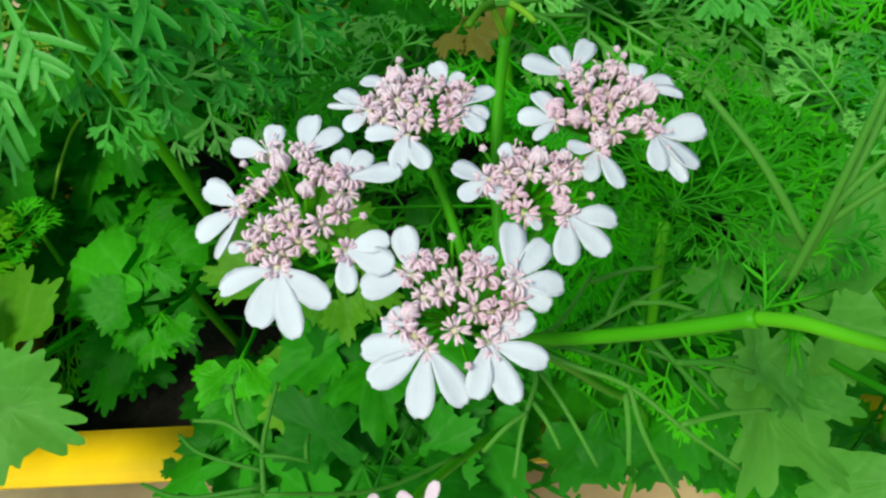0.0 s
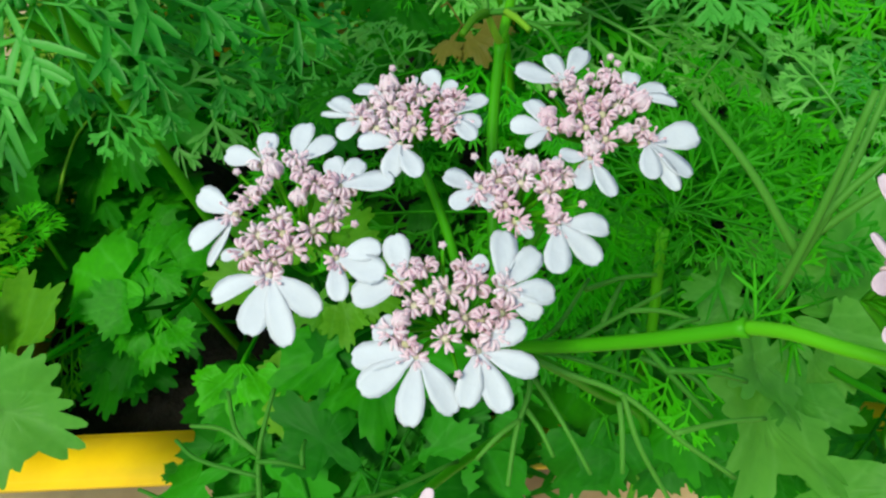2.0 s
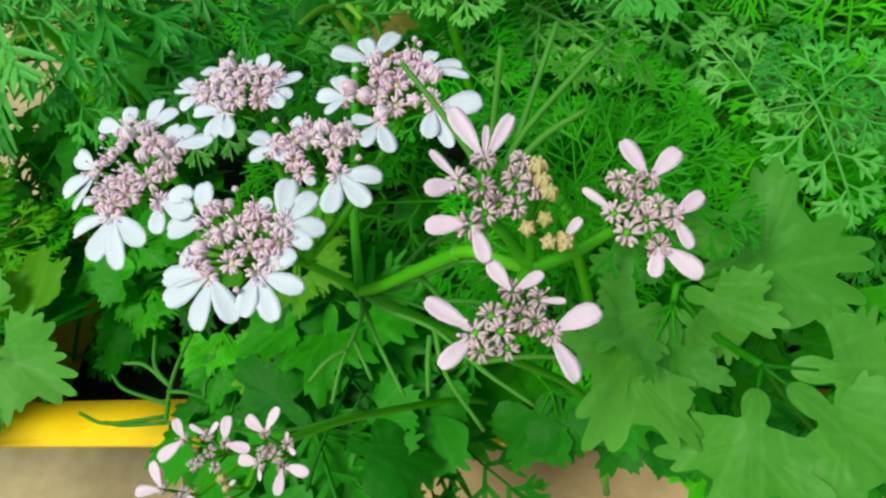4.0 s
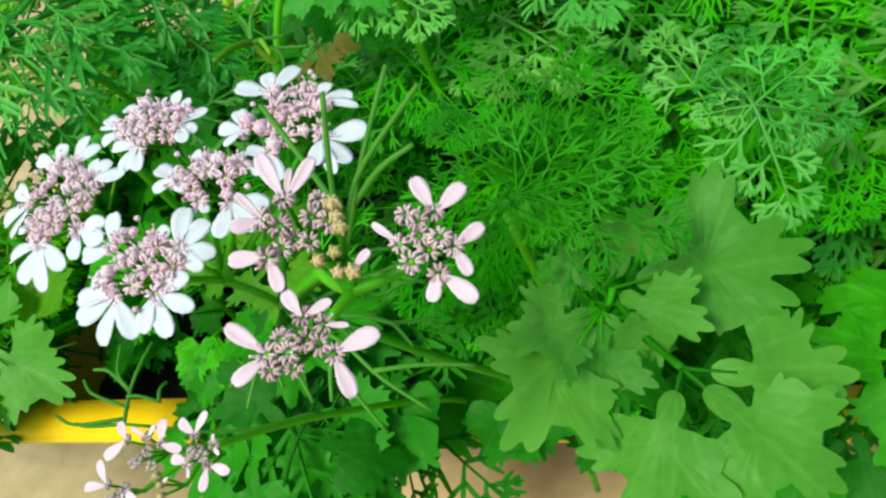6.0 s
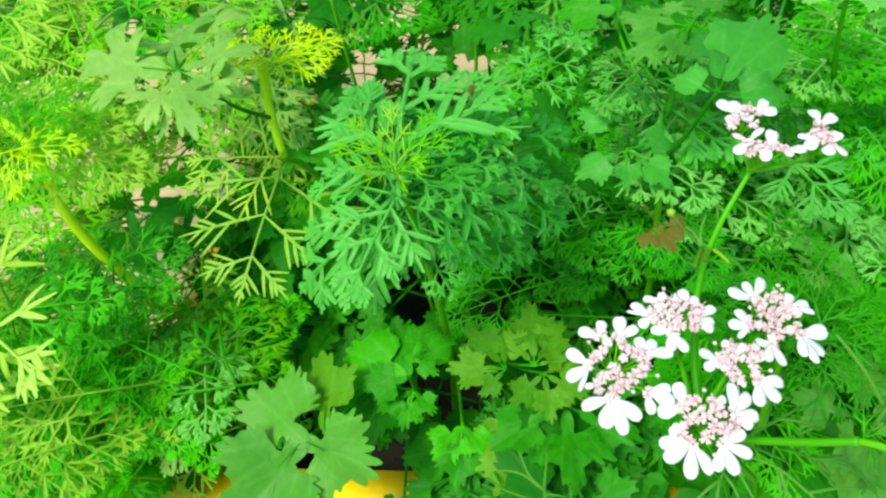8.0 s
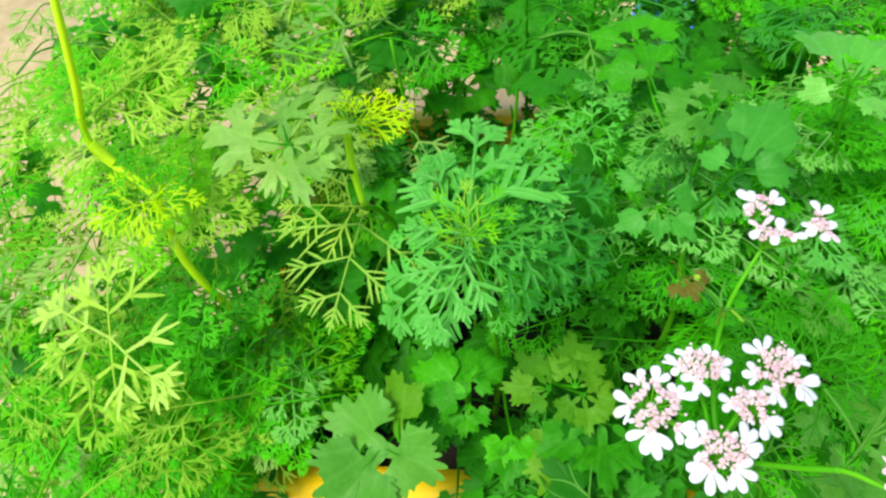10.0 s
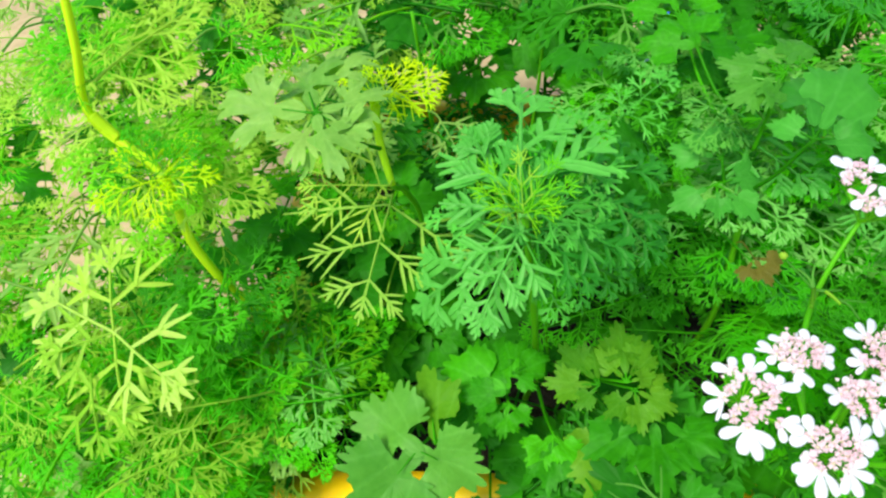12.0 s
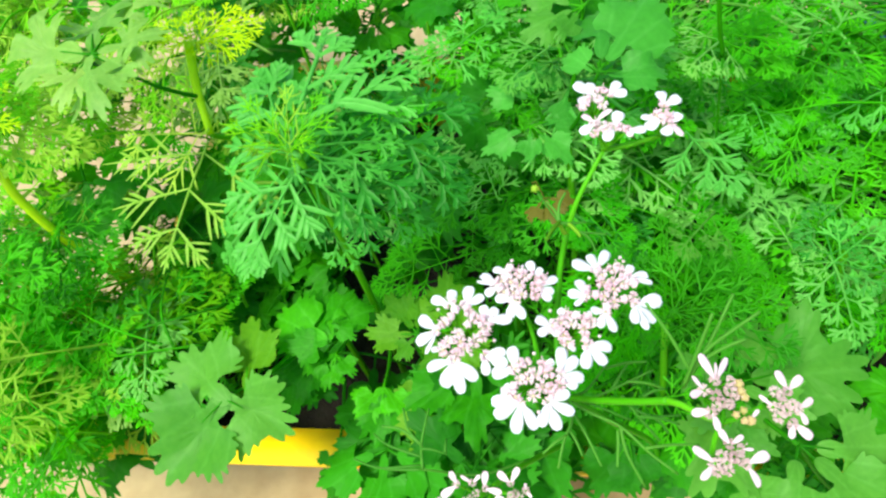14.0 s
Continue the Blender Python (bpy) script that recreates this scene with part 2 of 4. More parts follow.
def frond(seed, orders=(3, 2, 1), w=0.04, mats=GREEN, stalk=0.5, spread=58, share=0.56, bend=0.2, loose=1.0, axis=0.6, blunt=0.4, first=0.12, finger=1.0):
    """A pinnate cut leaf. orders: the pairs of side branches at each order of branching; w: the breadth of the last fingers; share: the
    length of the lowest side branch; axis: the breadth of the branches against the fingers."""
    rng = random.Random(seed)
    s = Sheet()

    def at(y):
        return Vector((0, y, -bend * y * y))

    def way(ang, tilt):
        return Vector((math.sin(ang), math.cos(ang), tilt))

    tube(s, [(0.06, -stalk, -0.55 * stalk), (0.02, -stalk * 0.5, -0.2 * stalk), (0, 0, 0), at(0.4), at(0.8)], min(0.018, w * 0.5), min(0.012, w * 0.3), 5, 3)

    def grow(a, ang, length, level, tilt):
        pairs = orders[level] if level < len(orders) else 0
        if length < 1.6 * w:
            pairs = 0
        d = way(ang, tilt)
        b = a + d * length
        if not pairs:
            strip(s, a - d * w * 0.2, b, w * rng.uniform(0.85, 1.15), rng.uniform(0.0, 0.15), blunt * rng.uniform(0.8, 1.2))
            return
        strip(s, a, b, w * (1.0 if level == len(orders) - 1 else axis), 0.05, blunt)
        for k in range(pairs):
            f = 0.34 + (0.34 * k / (pairs - 1) if pairs > 1 else 0.1)
            for side in (-1, 1):
                g = f + rng.uniform(-0.05, 0.05)
                turn = radians(rng.uniform(36, 50) - 6 * k) * (0.74 if level >= len(orders) - 1 > 1 else 1.0)
                grow(a.lerp(b, g), ang + side * turn, length * (1.0 - g) * rng.uniform(0.72, 0.98) * finger, level + 1, tilt + loose * rng.uniform(-0.2, 0.15))

    n = orders[0]
    for k in range(n):
        f = k / max(1, n - 1)
        for side in (-1, 1):
            grow(at(first + (0.68 - first) * f + rng.uniform(-0.025, 0.025)), side * radians(spread - 14 * f + rng.uniform(-7, 7)), share * (1.0 - 0.48 * f) * rng.uniform(0.85, 1.12), 1, -0.5 * bend + loose * rng.uniform(-0.28, 0.2))
    grow(at(0.68), rng.uniform(-0.1, 0.1), 0.33, 1, -1.4 * bend)
    return s.mesh("leaf", mats)


def leaflet_shape(sheet, m, seed, cut=0.45, width=1.0, wave=0.05, rings=(0.3, 0.55, 0.8, 1.0), count=145, tooth=0.26, teeth=3):
    """A lobed blade with blunt teeth all round and a wedge-shaped foot; foot at the origin of m, tip at y = 1. cut: how far out the clefts
    between the lobes end; tooth: how deep the notches between the teeth are."""
    rng = random.Random(seed)
    mid = 0.40
    bumps = [(180.0, mid, 17.0, 0.35)]
    main_lobes = [(0, 0.60), (-58, 0.52), (58, 0.52), (-110, 0.38), (110, 0.38)]
    for a, reach in main_lobes:
        a += rng.uniform(-6, 6)
        reach *= rng.uniform(0.9, 1.06) if a > 8 or a < -8 else 1.0
        n = teeth if abs(a) < 90 else max(2, teeth - 1)
        for k in range(n):
            off = k - (n - 1) / 2
            bumps.append((a + off * 13.0 * rng.uniform(0.85, 1.15), reach * (1.0 - 0.10 * abs(off)) * rng.uniform(0.92, 1.04), 8.2 * rng.uniform(0.9, 1.2), 1.5 * tooth))
    floor_r = 0.14 + 0.46 * cut
    ph, curl, cup = rng.uniform(0, 6), rng.uniform(-0.30, 0.0), rng.uniform(-0.25, 0.10)

    def lift(x, y):
        return Vector((x, y, wave * math.sin(5 * x + ph) + curl * y * y + cup * x * x + 0.16 * noise.noise((x * 2.0, y * 2.0, ph)) + 0.014 * noise.noise((x * 9, y * 9, ph))))

    def vein(x, y):
        return (math.degrees(math.atan2(x, y + 0.05)) / 19.0 + ph, math.hypot(x, y), 1.0)

    verts, blade, faces = [m @ lift(0, mid)], [vein(0, mid)], []
    for i in range(count):
        a = -180 + 360 * i / count
        r = floor_r * (1.0 if abs(a) < 100 else 1.0 - 0.55 * min(1.0, (abs(a) - 100) / 45))
        for c, reach, half, drop in bumps:
            off = abs((a - c + 180) % 360 - 180) / half
            if off < 2.4:
                r = max(r, reach * (1.0 - drop * off * off))
        t = radians(a)
        for f in rings:
            x, y = math.sin(t) * r * f * width, mid + math.cos(t) * r * f
            verts.append(m @ lift(x, y))
            blade.append(vein(x, y))
    n = len(rings)
    for i in range(count):
        p, q = 1 + i * n, 1 + (i + 1) % count * n
        faces.append((0, q, p))
        for k in range(n - 1):
            faces.append((p + k, q + k, q + k + 1, p + k + 1))
    sheet.add(verts, faces, 0, blade)


def leaflet_mesh(seed, mats, **kw):
    s = Sheet()
    leaflet_shape(s, Matrix.Identity(4), seed, **kw)
    return s.mesh("leaflet", mats)


def broad_leaf(seed, mats, five=False, stalk=1.0):
    """A lower leaf of three or five fan-shaped leaflets on one stalk."""
    rng = random.Random(seed)
    s = Sheet()
    tube(s, [(0.08, -stalk, -0.8 * stalk), (0.03, -stalk * 0.45, -0.28 * stalk), (0, 0, 0), (0, 0.46, -0.02)], 0.014, 0.010, 5, 3)
    rows = [(0.42, 0, 0.58)] + [(0.40, a + rng.uniform(-8, 8), 0.5) for a in (-62, 62)]
    if five:
        rows += [(0.04, a + rng.uniform(-8, 8), 0.52) for a in (-76, 76)]
    for y, ang, size in rows:
        size *= rng.uniform(0.88, 1.12)
        foot = pose(0, y, 0, rng.uniform(-16, 6), rng.uniform(-18, 18), -ang)
        step = 0.12 if ang else 0.02
        tube(s, [(0, y, 0), foot @ Vector((0, step, 0))], 0.013, 0.011, 4, 1)
        leaflet_shape(s, foot @ Matrix.Translation((0, step * 0.9, 0)) @ Matrix.Scale(size, 4), rng.random(), cut=rng.uniform(0.4, 0.6),
                      wave=rng.uniform(0.02, 0.05), width=rng.uniform(0.95, 1.2), rings=(0.5, 1.0), count=84)
    return s.mesh("leaf", mats)


# ---- flowers ----
def petal_mesh(seed, mats, plump=0.46):
    """One enlarged outer petal, length 1, a thin cupped plate."""
    rng = random.Random(seed)
    rows = ((0.0, 0.22), (0.16, 0.4), (0.38, 0.78), (0.6, 1.0), (0.8, 0.96), (0.93, 0.68), (1.0, 0.28))
    notch = rng.uniform(-0.03, 0.03)
    top, low = [], []
    for y, w in rows:
        for k in (-1, -0.5, 0, 0.5, 1):
            x = k * w * plump / 2
            z = 0.05 * k * k * w - 0.10 * (y - 0.45) ** 2 + 0.03 * math.sin(5 * y + seed)
            top.append((x + notch * y * y, y - 0.03 * (1 - abs(k)) * (y > 0.95), z))
            low.append((x * 0.96 + notch * y * y, y * 0.985, z - 0.016))
    n = len(rows)
    s = Sheet()
    faces = []
    for i in range(n - 1):
        for k in range(4):
            a, b = i * 5 + k, (i + 1) * 5 + k
            faces += [(a, a + 1, b + 1, b), (n * 5 + a, n * 5 + b, n * 5 + b + 1, n * 5 + a + 1)]
    rim = [i * 5 for i in range(n)] + [(n - 1) * 5 + k for k in range(1, 5)] + [i * 5 + 4 for i in range(n - 2, -1, -1)]
    for a, b in zip(rim, rim[1:]):
        faces.append((a, b, n * 5 + b, n * 5 + a))
    s.add(top + low, faces)
    return s.mesh("petal", mats)


def floret_mesh(seed, tissue, open_up=0.0, stamens=3):
    """A small inner floret, about 1 across: five in-rolled petals, stamens with anthers and a green foot."""
    rng = random.Random(seed)
    s = Sheet()
    for k in range(5):
        a = 2 * math.pi * k / 5 + rng.uniform(-0.2, 0.2)
        out, tall = rng.uniform(0.40, 0.50) + open_up * 0.12, rng.uniform(0.30, 0.42)
        d, side = Vector((math.cos(a), math.sin(a), 0)), Vector((-math.sin(a), math.cos(a), 0))
        line = [(0.10, 0.0, 0.07), (out * 0.62, 0.03, 0.12), (out * 0.95, tall * 0.42, 0.16), (out * 0.95, tall * 0.84, 0.15), (out * 0.66, tall * 0.98, 0.10), (out * 0.40, tall * 0.82, 0.05)]
        verts = []
        for r, z, w in line:
            for t in (-1, 0, 1):
                verts.append(d * (r - 0.04 * abs(t)) + side * t * w + Vector((0, 0, z)))
        s.add(verts, [(3 * i + t, 3 * i + t + 1, 3 * i + t + 4, 3 * i + t + 3) for i in range(5) for t in (0, 1)], 3)
        for half in (-1, 1):
            path = [d * (r + 0.03) + side * half * w * 0.8 + Vector((0, 0, z + 0.02)) for r, z, w in line[1:]]
            tube(s, path, 0.062, 0.07, 5, 2)
    for k in range(stamens):
        a = 2 * math.pi * (k + 0.5) / 5 + rng.uniform(-0.3, 0.3)
        d = Vector((math.cos(a), math.sin(a), 0))
        reach = rng.uniform(0.2, 0.6)
        end = d * reach + Vector((0, 0, rng.uniform(0.5, 0.72)))
        tube(s, [d * 0.12 + Vector((0, 0, 0.1)), d * reach * 0.7 + Vector((0, 0, 0.5)), end], 0.032, 0.026, 4, 2)
        ball(s, end, 0.068, 1, 5, 1.25, d)
    ball(s, (0, 0, 0.08), 0.2, 2, 6, 0.8)
    return s.mesh("floret", [tissue, ANTHER, DISC if tissue is FLORET else STEM, ROSE if tissue is FLORET else tissue])


def bud_mesh(seed, tissue):
    rng = random.Random(seed)
    s = Sheet()
    ball(s, (0, 0, 0.35), 0.36, 0, 8, 1.0)
    for k in range(5):
        a = 2 * math.pi * k / 5 + rng.uniform(-0.1, 0.1)
        d = Vector((math.cos(a), math.sin(a), 0))
        tube(s, [d * 0.2, d * 0.38 + Vector((0, 0, 0.3)), d * 0.2 + Vector((0, 0, 0.68))], 0.1, 0.07, 5, 3)
    return s.mesh("bud", [tissue])


PETALS = [petal_mesh(k, PETAL, 0.45 + 0.035 * (k % 4)) for k in range(6)]
PINK_PETALS = [petal_mesh(k + 20, PINK_PETAL, 0.36 + 0.03 * (k % 3)) for k in range(4)]
FLORETS = [floret_mesh(k, FLORET, 0.4 * (k % 3)) for k in range(6)]
FADED_FLORETS = [floret_mesh(k + 30, FADED, 0.2 * (k % 3), 2) for k in range(5)]
BUD = [bud_mesh(k, FLORET) for k in range(3)]
BUD_GREEN = bud_mesh(5, PALE_LIME)
OCHRE_BUD = [bud_mesh(k + 7, BUDS) for k in range(3)]


def cone(x, y):
    """The height, in millimetres, of a flower head's gently sloping top over its plane."""
    return 3.6 - 0.18 * math.sqrt(x * x + y * y + 9)


def level(x, y):
    return 0.0


def umbellet(plant, hub, flat, top, rows, inner, petals, florets, size=2.5, rng=None, spare=None, broad=1.0, label="", stalked=()):
    """One small head on a ray from the hub. rows: outer florets (x, y, [petal tips (x, y) or (x, y, breadth)]) and inner: the florets between
    them, in millimetres on the plane flat, whose surface is lifted by top(x, y)."""
    rng = rng or random.Random(1)
    spots = [(x, y, tips) for x, y, tips in rows] + [(x, y, []) for x, y in inner]
    mid = (sum(p[0] for p in spots) / len(spots), sum(p[1] for p in spots) / len(spots))

    def on(x, y, h=0.0):
        return flat @ mm(x, y, top(x, y) + h)

    def up_at(x, y):
        slope = Vector((top(x - 0.5, y) - top(x + 0.5, y), top(x, y - 0.5) - top(x, y + 0.5), 1))
        return (flat.to_3x3() @ slope).normalized()

    foot = on(*mid, -6.5)
    s = Sheet()
    up = up_at(*mid)
    tube(s, [hub, Vector(hub).lerp(foot, 0.5) + (foot - Vector(hub)).cross(up) * 0.04, foot], 0.00065, 0.0005, 6, 5)
    for x, y, _ in spots:
        head = on(x, y, -0.3)
        tube(s, [foot, foot.lerp(head, 0.55) + up * -0.0004, head], 0.00028, 0.00025, 5, 3)
    for x, y in stalked:
        tip = on(x, y, 0.6)
        tube(s, [foot, foot.lerp(tip, 0.6) + up * -0.0002, tip], 0.00022, 0.00018, 5, 4)
    head = part("umbellet", s.mesh("umbellet", STEM), plant, None, label)
    for x, y in stalked:
        part("bud", rng.choice(BUD), head, flat @ Matrix.Translation(mm(x, y, top(x, y) + 0.5)) @ Matrix.Scale(0.0010, 4))
    for x, y, tips in spots:
        out = math.atan2(y - mid[1], x - mid[0])
        lean = min(32, 8.0 * math.hypot(x - mid[0], y - mid[1]))
        spin = Matrix.Rotation(radians(lean), 4, Vector((-math.sin(out), math.cos(out), 0)))
        rise = rng.uniform(-0.3, 0.35) - (0.2 if tips else 0.0)
        at = flat @ Matrix.Translation(mm(x, y, top(x, y) + rise - 0.5)) @ spin
        kind = rng.choice(florets)
        if spare and not tips and rng.random() < 0.2:
            kind = rng.choice(spare)
        part("floret", kind, head, at @ Matrix.Rotation(rng.uniform(0, 6), 4, "Z") @ Matrix.Scale(size * rng.uniform(0.88, 1.12) / 1000, 4))
        for tx, ty, *width in tips:
            a, b = on(x, y, rise + 0.1), on(tx, ty, rng.uniform(-0.25, 0.25))
            a = a.lerp(b, 0.08)
            side = (b - a).normalized().cross(up)
            m = aim(a, b, up_at(tx, ty) + side * rng.uniform(-0.22, 0.22))
            wide = broad * (0.55 + 0.0026 / (b - a).length) * rng.uniform(0.95, 1.06) * (width[0] if width else 1.0)
            part("petal", rng.choice(petals), head, m @ Matrix.Diagonal((wide, 1, 1, 1)))
    return head


def flat_at(c, normal, turn=0.0):
    n = Vector(normal).normalized()
    x = Vector((0, 1, 0)).cross(n).normalized()
    y = n.cross(x)
    return Matrix.Translation(c) @ Matrix((x, y, n)).transposed().to_4x4() @ pose(0, 0, 0, 0, 0, turn)


# ---- the ground and the planter ----
def slab(sheet, x0, x1, y0, y1, z0, z1, bevel=0.002):
    bm = bmesh.new()
    bmesh.ops.create_cube(bm, size=1)
    for v in bm.verts:
        v.co = Vector(((x0 + x1) / 2 + v.co.x * (x1 - x0), (y0 + y1) / 2 + v.co.y * (y1 - y0), (z0 + z1) / 2 + v.co.z * (z1 - z0)))
    bmesh.ops.bevel(bm, geom=bm.edges[:], offset=bevel, segments=2, affect="EDGES")
    bm.verts.index_update()
    sheet.add([v.co.copy() for v in bm.verts], [[v.index for v in f.verts] for f in bm.faces])
    bm.free()


def ground_sheet(name, x0, x1, y0, y1, z, n, rough, mat):
    s = Sheet()
    verts, faces = [], []
    for i in range(n + 1):
        for j in range(n + 1):
            x, y = x0 + (x1 - x0) * i / n, y0 + (y1 - y0) * j / n
            verts.append((x, y, z + rough * noise.noise((x * 30, y * 30, 0.3)) + rough * 0.6 * noise.noise((x * 90, y * 90, 4.3))))
    for i in range(n):
        for j in range(n):
            a = i * (n + 1) + j
            faces.append((a, a + n + 1, a + n + 2, a + 1))
    s.add(verts, faces)
    return s.mesh(name, mat)


ground = part("ground", ground_sheet("ground", -30, 30, -30, 30, 0.0, 60, 0.0, CONCRETE), None)
tagged(ground, "tan concrete yard floor with a rough stained surface", "ground", kind="structure")

TURN_BED = 7.0
bed = thing("planter", (0.07, 0.22, 0.0), "long yellow plastic planter full of dark soil", "planter")
bedm = Matrix.Translation((0.0, 0.0875, 0.0)) @ pose(0, 0, 0, 0, 0, TURN_BED)
BX0, BX1, BY0, BY1, BZ = -0.182, 0.33, 0.0, 0.27, 0.112
s = Sheet()
slab(s, BX0 - 0.0, BX1 + 0.0, BY0 - 0.008, BY0 + 0.008, BZ - 0.006, BZ, 0.0018)
part("front_rim", s.mesh("front_rim", RIM), bed, bedm)
s = Sheet()
slab(s, BX0, BX1, BY1 - 0.008, BY1 + 0.008, BZ - 0.006, BZ, 0.0018)
part("back_rim", s.mesh("back_rim", RIM), bed, bedm)
for name, x in (("end_rim", BX0 - 0.008), ("end_rim", BX1 + 0.008)):
    s = Sheet()
    slab(s, x - 0.008, x + 0.008, BY0 - 0.008, BY1 + 0.008, BZ - 0.007, BZ - 0.001, 0.0018)
    part(name, s.mesh(name, RIM), bed, bedm)
def wall(name, top, low):
    """A thin wall that slants from its top line to its lower line."""
    s = Sheet()
    (a, b), (d, e) = [Vector((*p, BZ - 0.0065)) for p in top], [Vector((*p, 0.0)) for p in low]
    n = (b - a).cross(d - a).normalized() * 0.0015
    verts = [p + k for k in (n, -n) for p in (a, b, e, d)]
    s.add(verts, [(0, 1, 2, 3), (7, 6, 5, 4), (0, 4, 5, 1), (1, 5, 6, 2), (2, 6, 7, 3), (3, 7, 4, 0)])
    part(name, s.mesh(name, RIM), bed, bedm)


T = 0.045
wall("side_wall", ((BX0, BY0 + 0.004), (BX1, BY0 + 0.004)), ((BX0 + T, BY0 + T), (BX1 - T, BY0 + T)))
wall("side_wall", ((BX0, BY1 - 0.004), (BX1, BY1 - 0.004)), ((BX0 + T, BY1 - T), (BX1 - T, BY1 - T)))
wall("end_wall", ((BX0 - 0.003, BY0 + 0.006), (BX0 - 0.003, BY1 - 0.006)), ((BX0 + T, BY0 + T), (BX0 + T, BY1 - T)))
wall("end_wall", ((BX1 + 0.003, BY0 + 0.006), (BX1 + 0.003, BY1 - 0.006)), ((BX1 - T, BY0 + T), (BX1 - T, BY1 - T)))
SOIL_Z = 0.075
soil = part("soil", ground_sheet("soil", BX0 + 0.018, BX1 - 0.018, BY0 + 0.020, BY1 - 0.020, SOIL_Z, 110, 0.004, SOIL), bed, bedm, "dark crumbly potting soil")


# ---- the flowering plant with three heads ----
def strand(parent, pts, r0, r1, mat=STEM, name="stem", knob=0.0, sides=10):
    s = Sheet()
    tube(s, pts, r0, r1, sides, 8, 0, knob)
    return part(name, s.mesh(name, mat), parent)


HEAD_C, HEAD_N = (0.00424, 0.05346, 0.24788), (0.0806, -0.2917, 0.9531)
flat = flat_at(HEAD_C, HEAD_N)
FORK = Vector((0.0126, 0.0550, 0.2228))
HUB = Vector((0.0075, 0.0530, 0.2320))
JOINT = Vector((0.0333, 0.0441, 0.2472))
NODE = Vector((0.0095, 0.0873, 0.2463))
rng = random.Random(5)
main = thing("coriander_plant", (0.052, 0.085, SOIL_Z), "flowering coriander plant with flat white and pink flower heads", "flower")
LEFT_HEAD = [
    (-18.6, 5.9, [(-23.1, 6.9), (-18.5, 9.5)]),
    (-15, 5.9, [(-14.8, 11), (-11.2, 8.8)]),
    (-9.9, 3.1, [(-11.2, 6.7), (-7.9, 6.3), (-4.3, 4)]),
    (-20.2, -0.4, [(-25.1, 2.1), (-24.4, -4.1), (-21.9, -6, 0.35)]),
    (-15.4, -6.4, [(-21.1, -9.2), (-16.5, -12.6), (-12.4, -13.3), (-9.7, -9.9)]),
    (-9, -4.5, [(-4.6, -3.3), (-3.9, -6.2), (-8, -8.9)]),
    (-18.2, -4.2, [(-20.9, -4.9, 0.7)]),
]
LEFT_HEAD_INNER = [(-16.9, 4.3), (-17.9, 2.5), (-13.9, 4.2), (-13.9, 1.6), (-12.5, 2.9), (-15.4, -0.6), (-10.4, -0.5), (-11.9, -1.7), (-13.7, -3.6), (-17.1, -2.4), (-14.7, -2.2), (-15.1, -5), (-10.3, 1.2), (-18.7, 1.4)]
FRONT_HEAD = [
    (-2, -6.7, [(-3.7, -2), (-6.9, -8.3)]),
    (3.6, -5.2, [(5.7, -3.6)]),
    (7.3, -6.4, [(6.9, -0.2), (10.6, -1.8), (12.5, -5.9), (11.2, -8.3)]),
    (-2.2, -11.1, [(-4.5, -11.6), (-3.8, -10)]),
    (-0.1, -13, [(-6.2, -13.8), (-4.9, -17), (-0.2, -19.6), (4.1, -17.9)]),
    (5.4, -12, [(9.8, -9.4), (11.3, -13.5), (8.5, -17.4), (4.9, -17.4)]),
]
FRONT_HEAD_INNER = [(-0.1, -5.2), (-1.4, -5.4), (4.3, -6.3), (0.9, -8.2), (2.1, -7.1), (-0.7, -8.6), (-1.5, -9.9), (5.5, -9.3), (7.2, -8.5), (2.4, -11.3), (3.9, -9.2), (6.5, -10.4), (-1.1, -12)]
RIGHT_HEAD = [
    (12.7, 19.6, [(7, 20), (10.6, 23.2), (14.9, 25.2)]),
    (19.7, 18.8, [(20.4, 22.5), (24.5, 20.6), (25.7, 18.9, 0.6)]),
    (21.8, 13, [(27.9, 15.2), (26.6, 9.4), (25, 7.4, 0.75), (22.1, 8.2)]),
    (11.1, 12.6, [(8.6, 16.2), (6.9, 12.4), (8.8, 9.7, 0.7)]),
    (15.5, 9.8, [(12.3, 9.2), (14.4, 5.7), (18, 5.4)]),
]
RIGHT_HEAD_INNER = [(14.1, 18.5), (16.3, 20), (16.7, 17.3), (14.6, 16.4), (13.5, 13.6), (15.1, 13.4), (16.8, 15.4), (18.6, 17.2), (20.7, 17.6), (19.1, 19.5), (19.1, 13.6), (21.1, 14.6), (17.2, 12.6), (15.8, 11.4), (17.6, 21.1), (11.3, 14.3)]
MIDDLE_HEAD = [
    (4.5, 3.9, [(0.6, 5.1), (1.6, 1.4), (5.6, 1.7)]),
    (12.3, 1.5, [(17.7, 1.8), (16.7, -2.2), (12.6, -4)]),
    (8.2, 1.3, [(9.7, -0.7, 0.8)]),
    (6.8, 7, [(5.2, 8)]),
    (11.2, 7, [(12.3, 9.2, 0.6)]),
]
MIDDLE_HEAD_INNER = [(6.3, 5.1), (8.4, 5.2), (7.8, 7), (9.2, 7), (11, 4.6), (5.8, 3.1), (11.5, 2.6), (7, 2.6), (12.1, 6.5)]
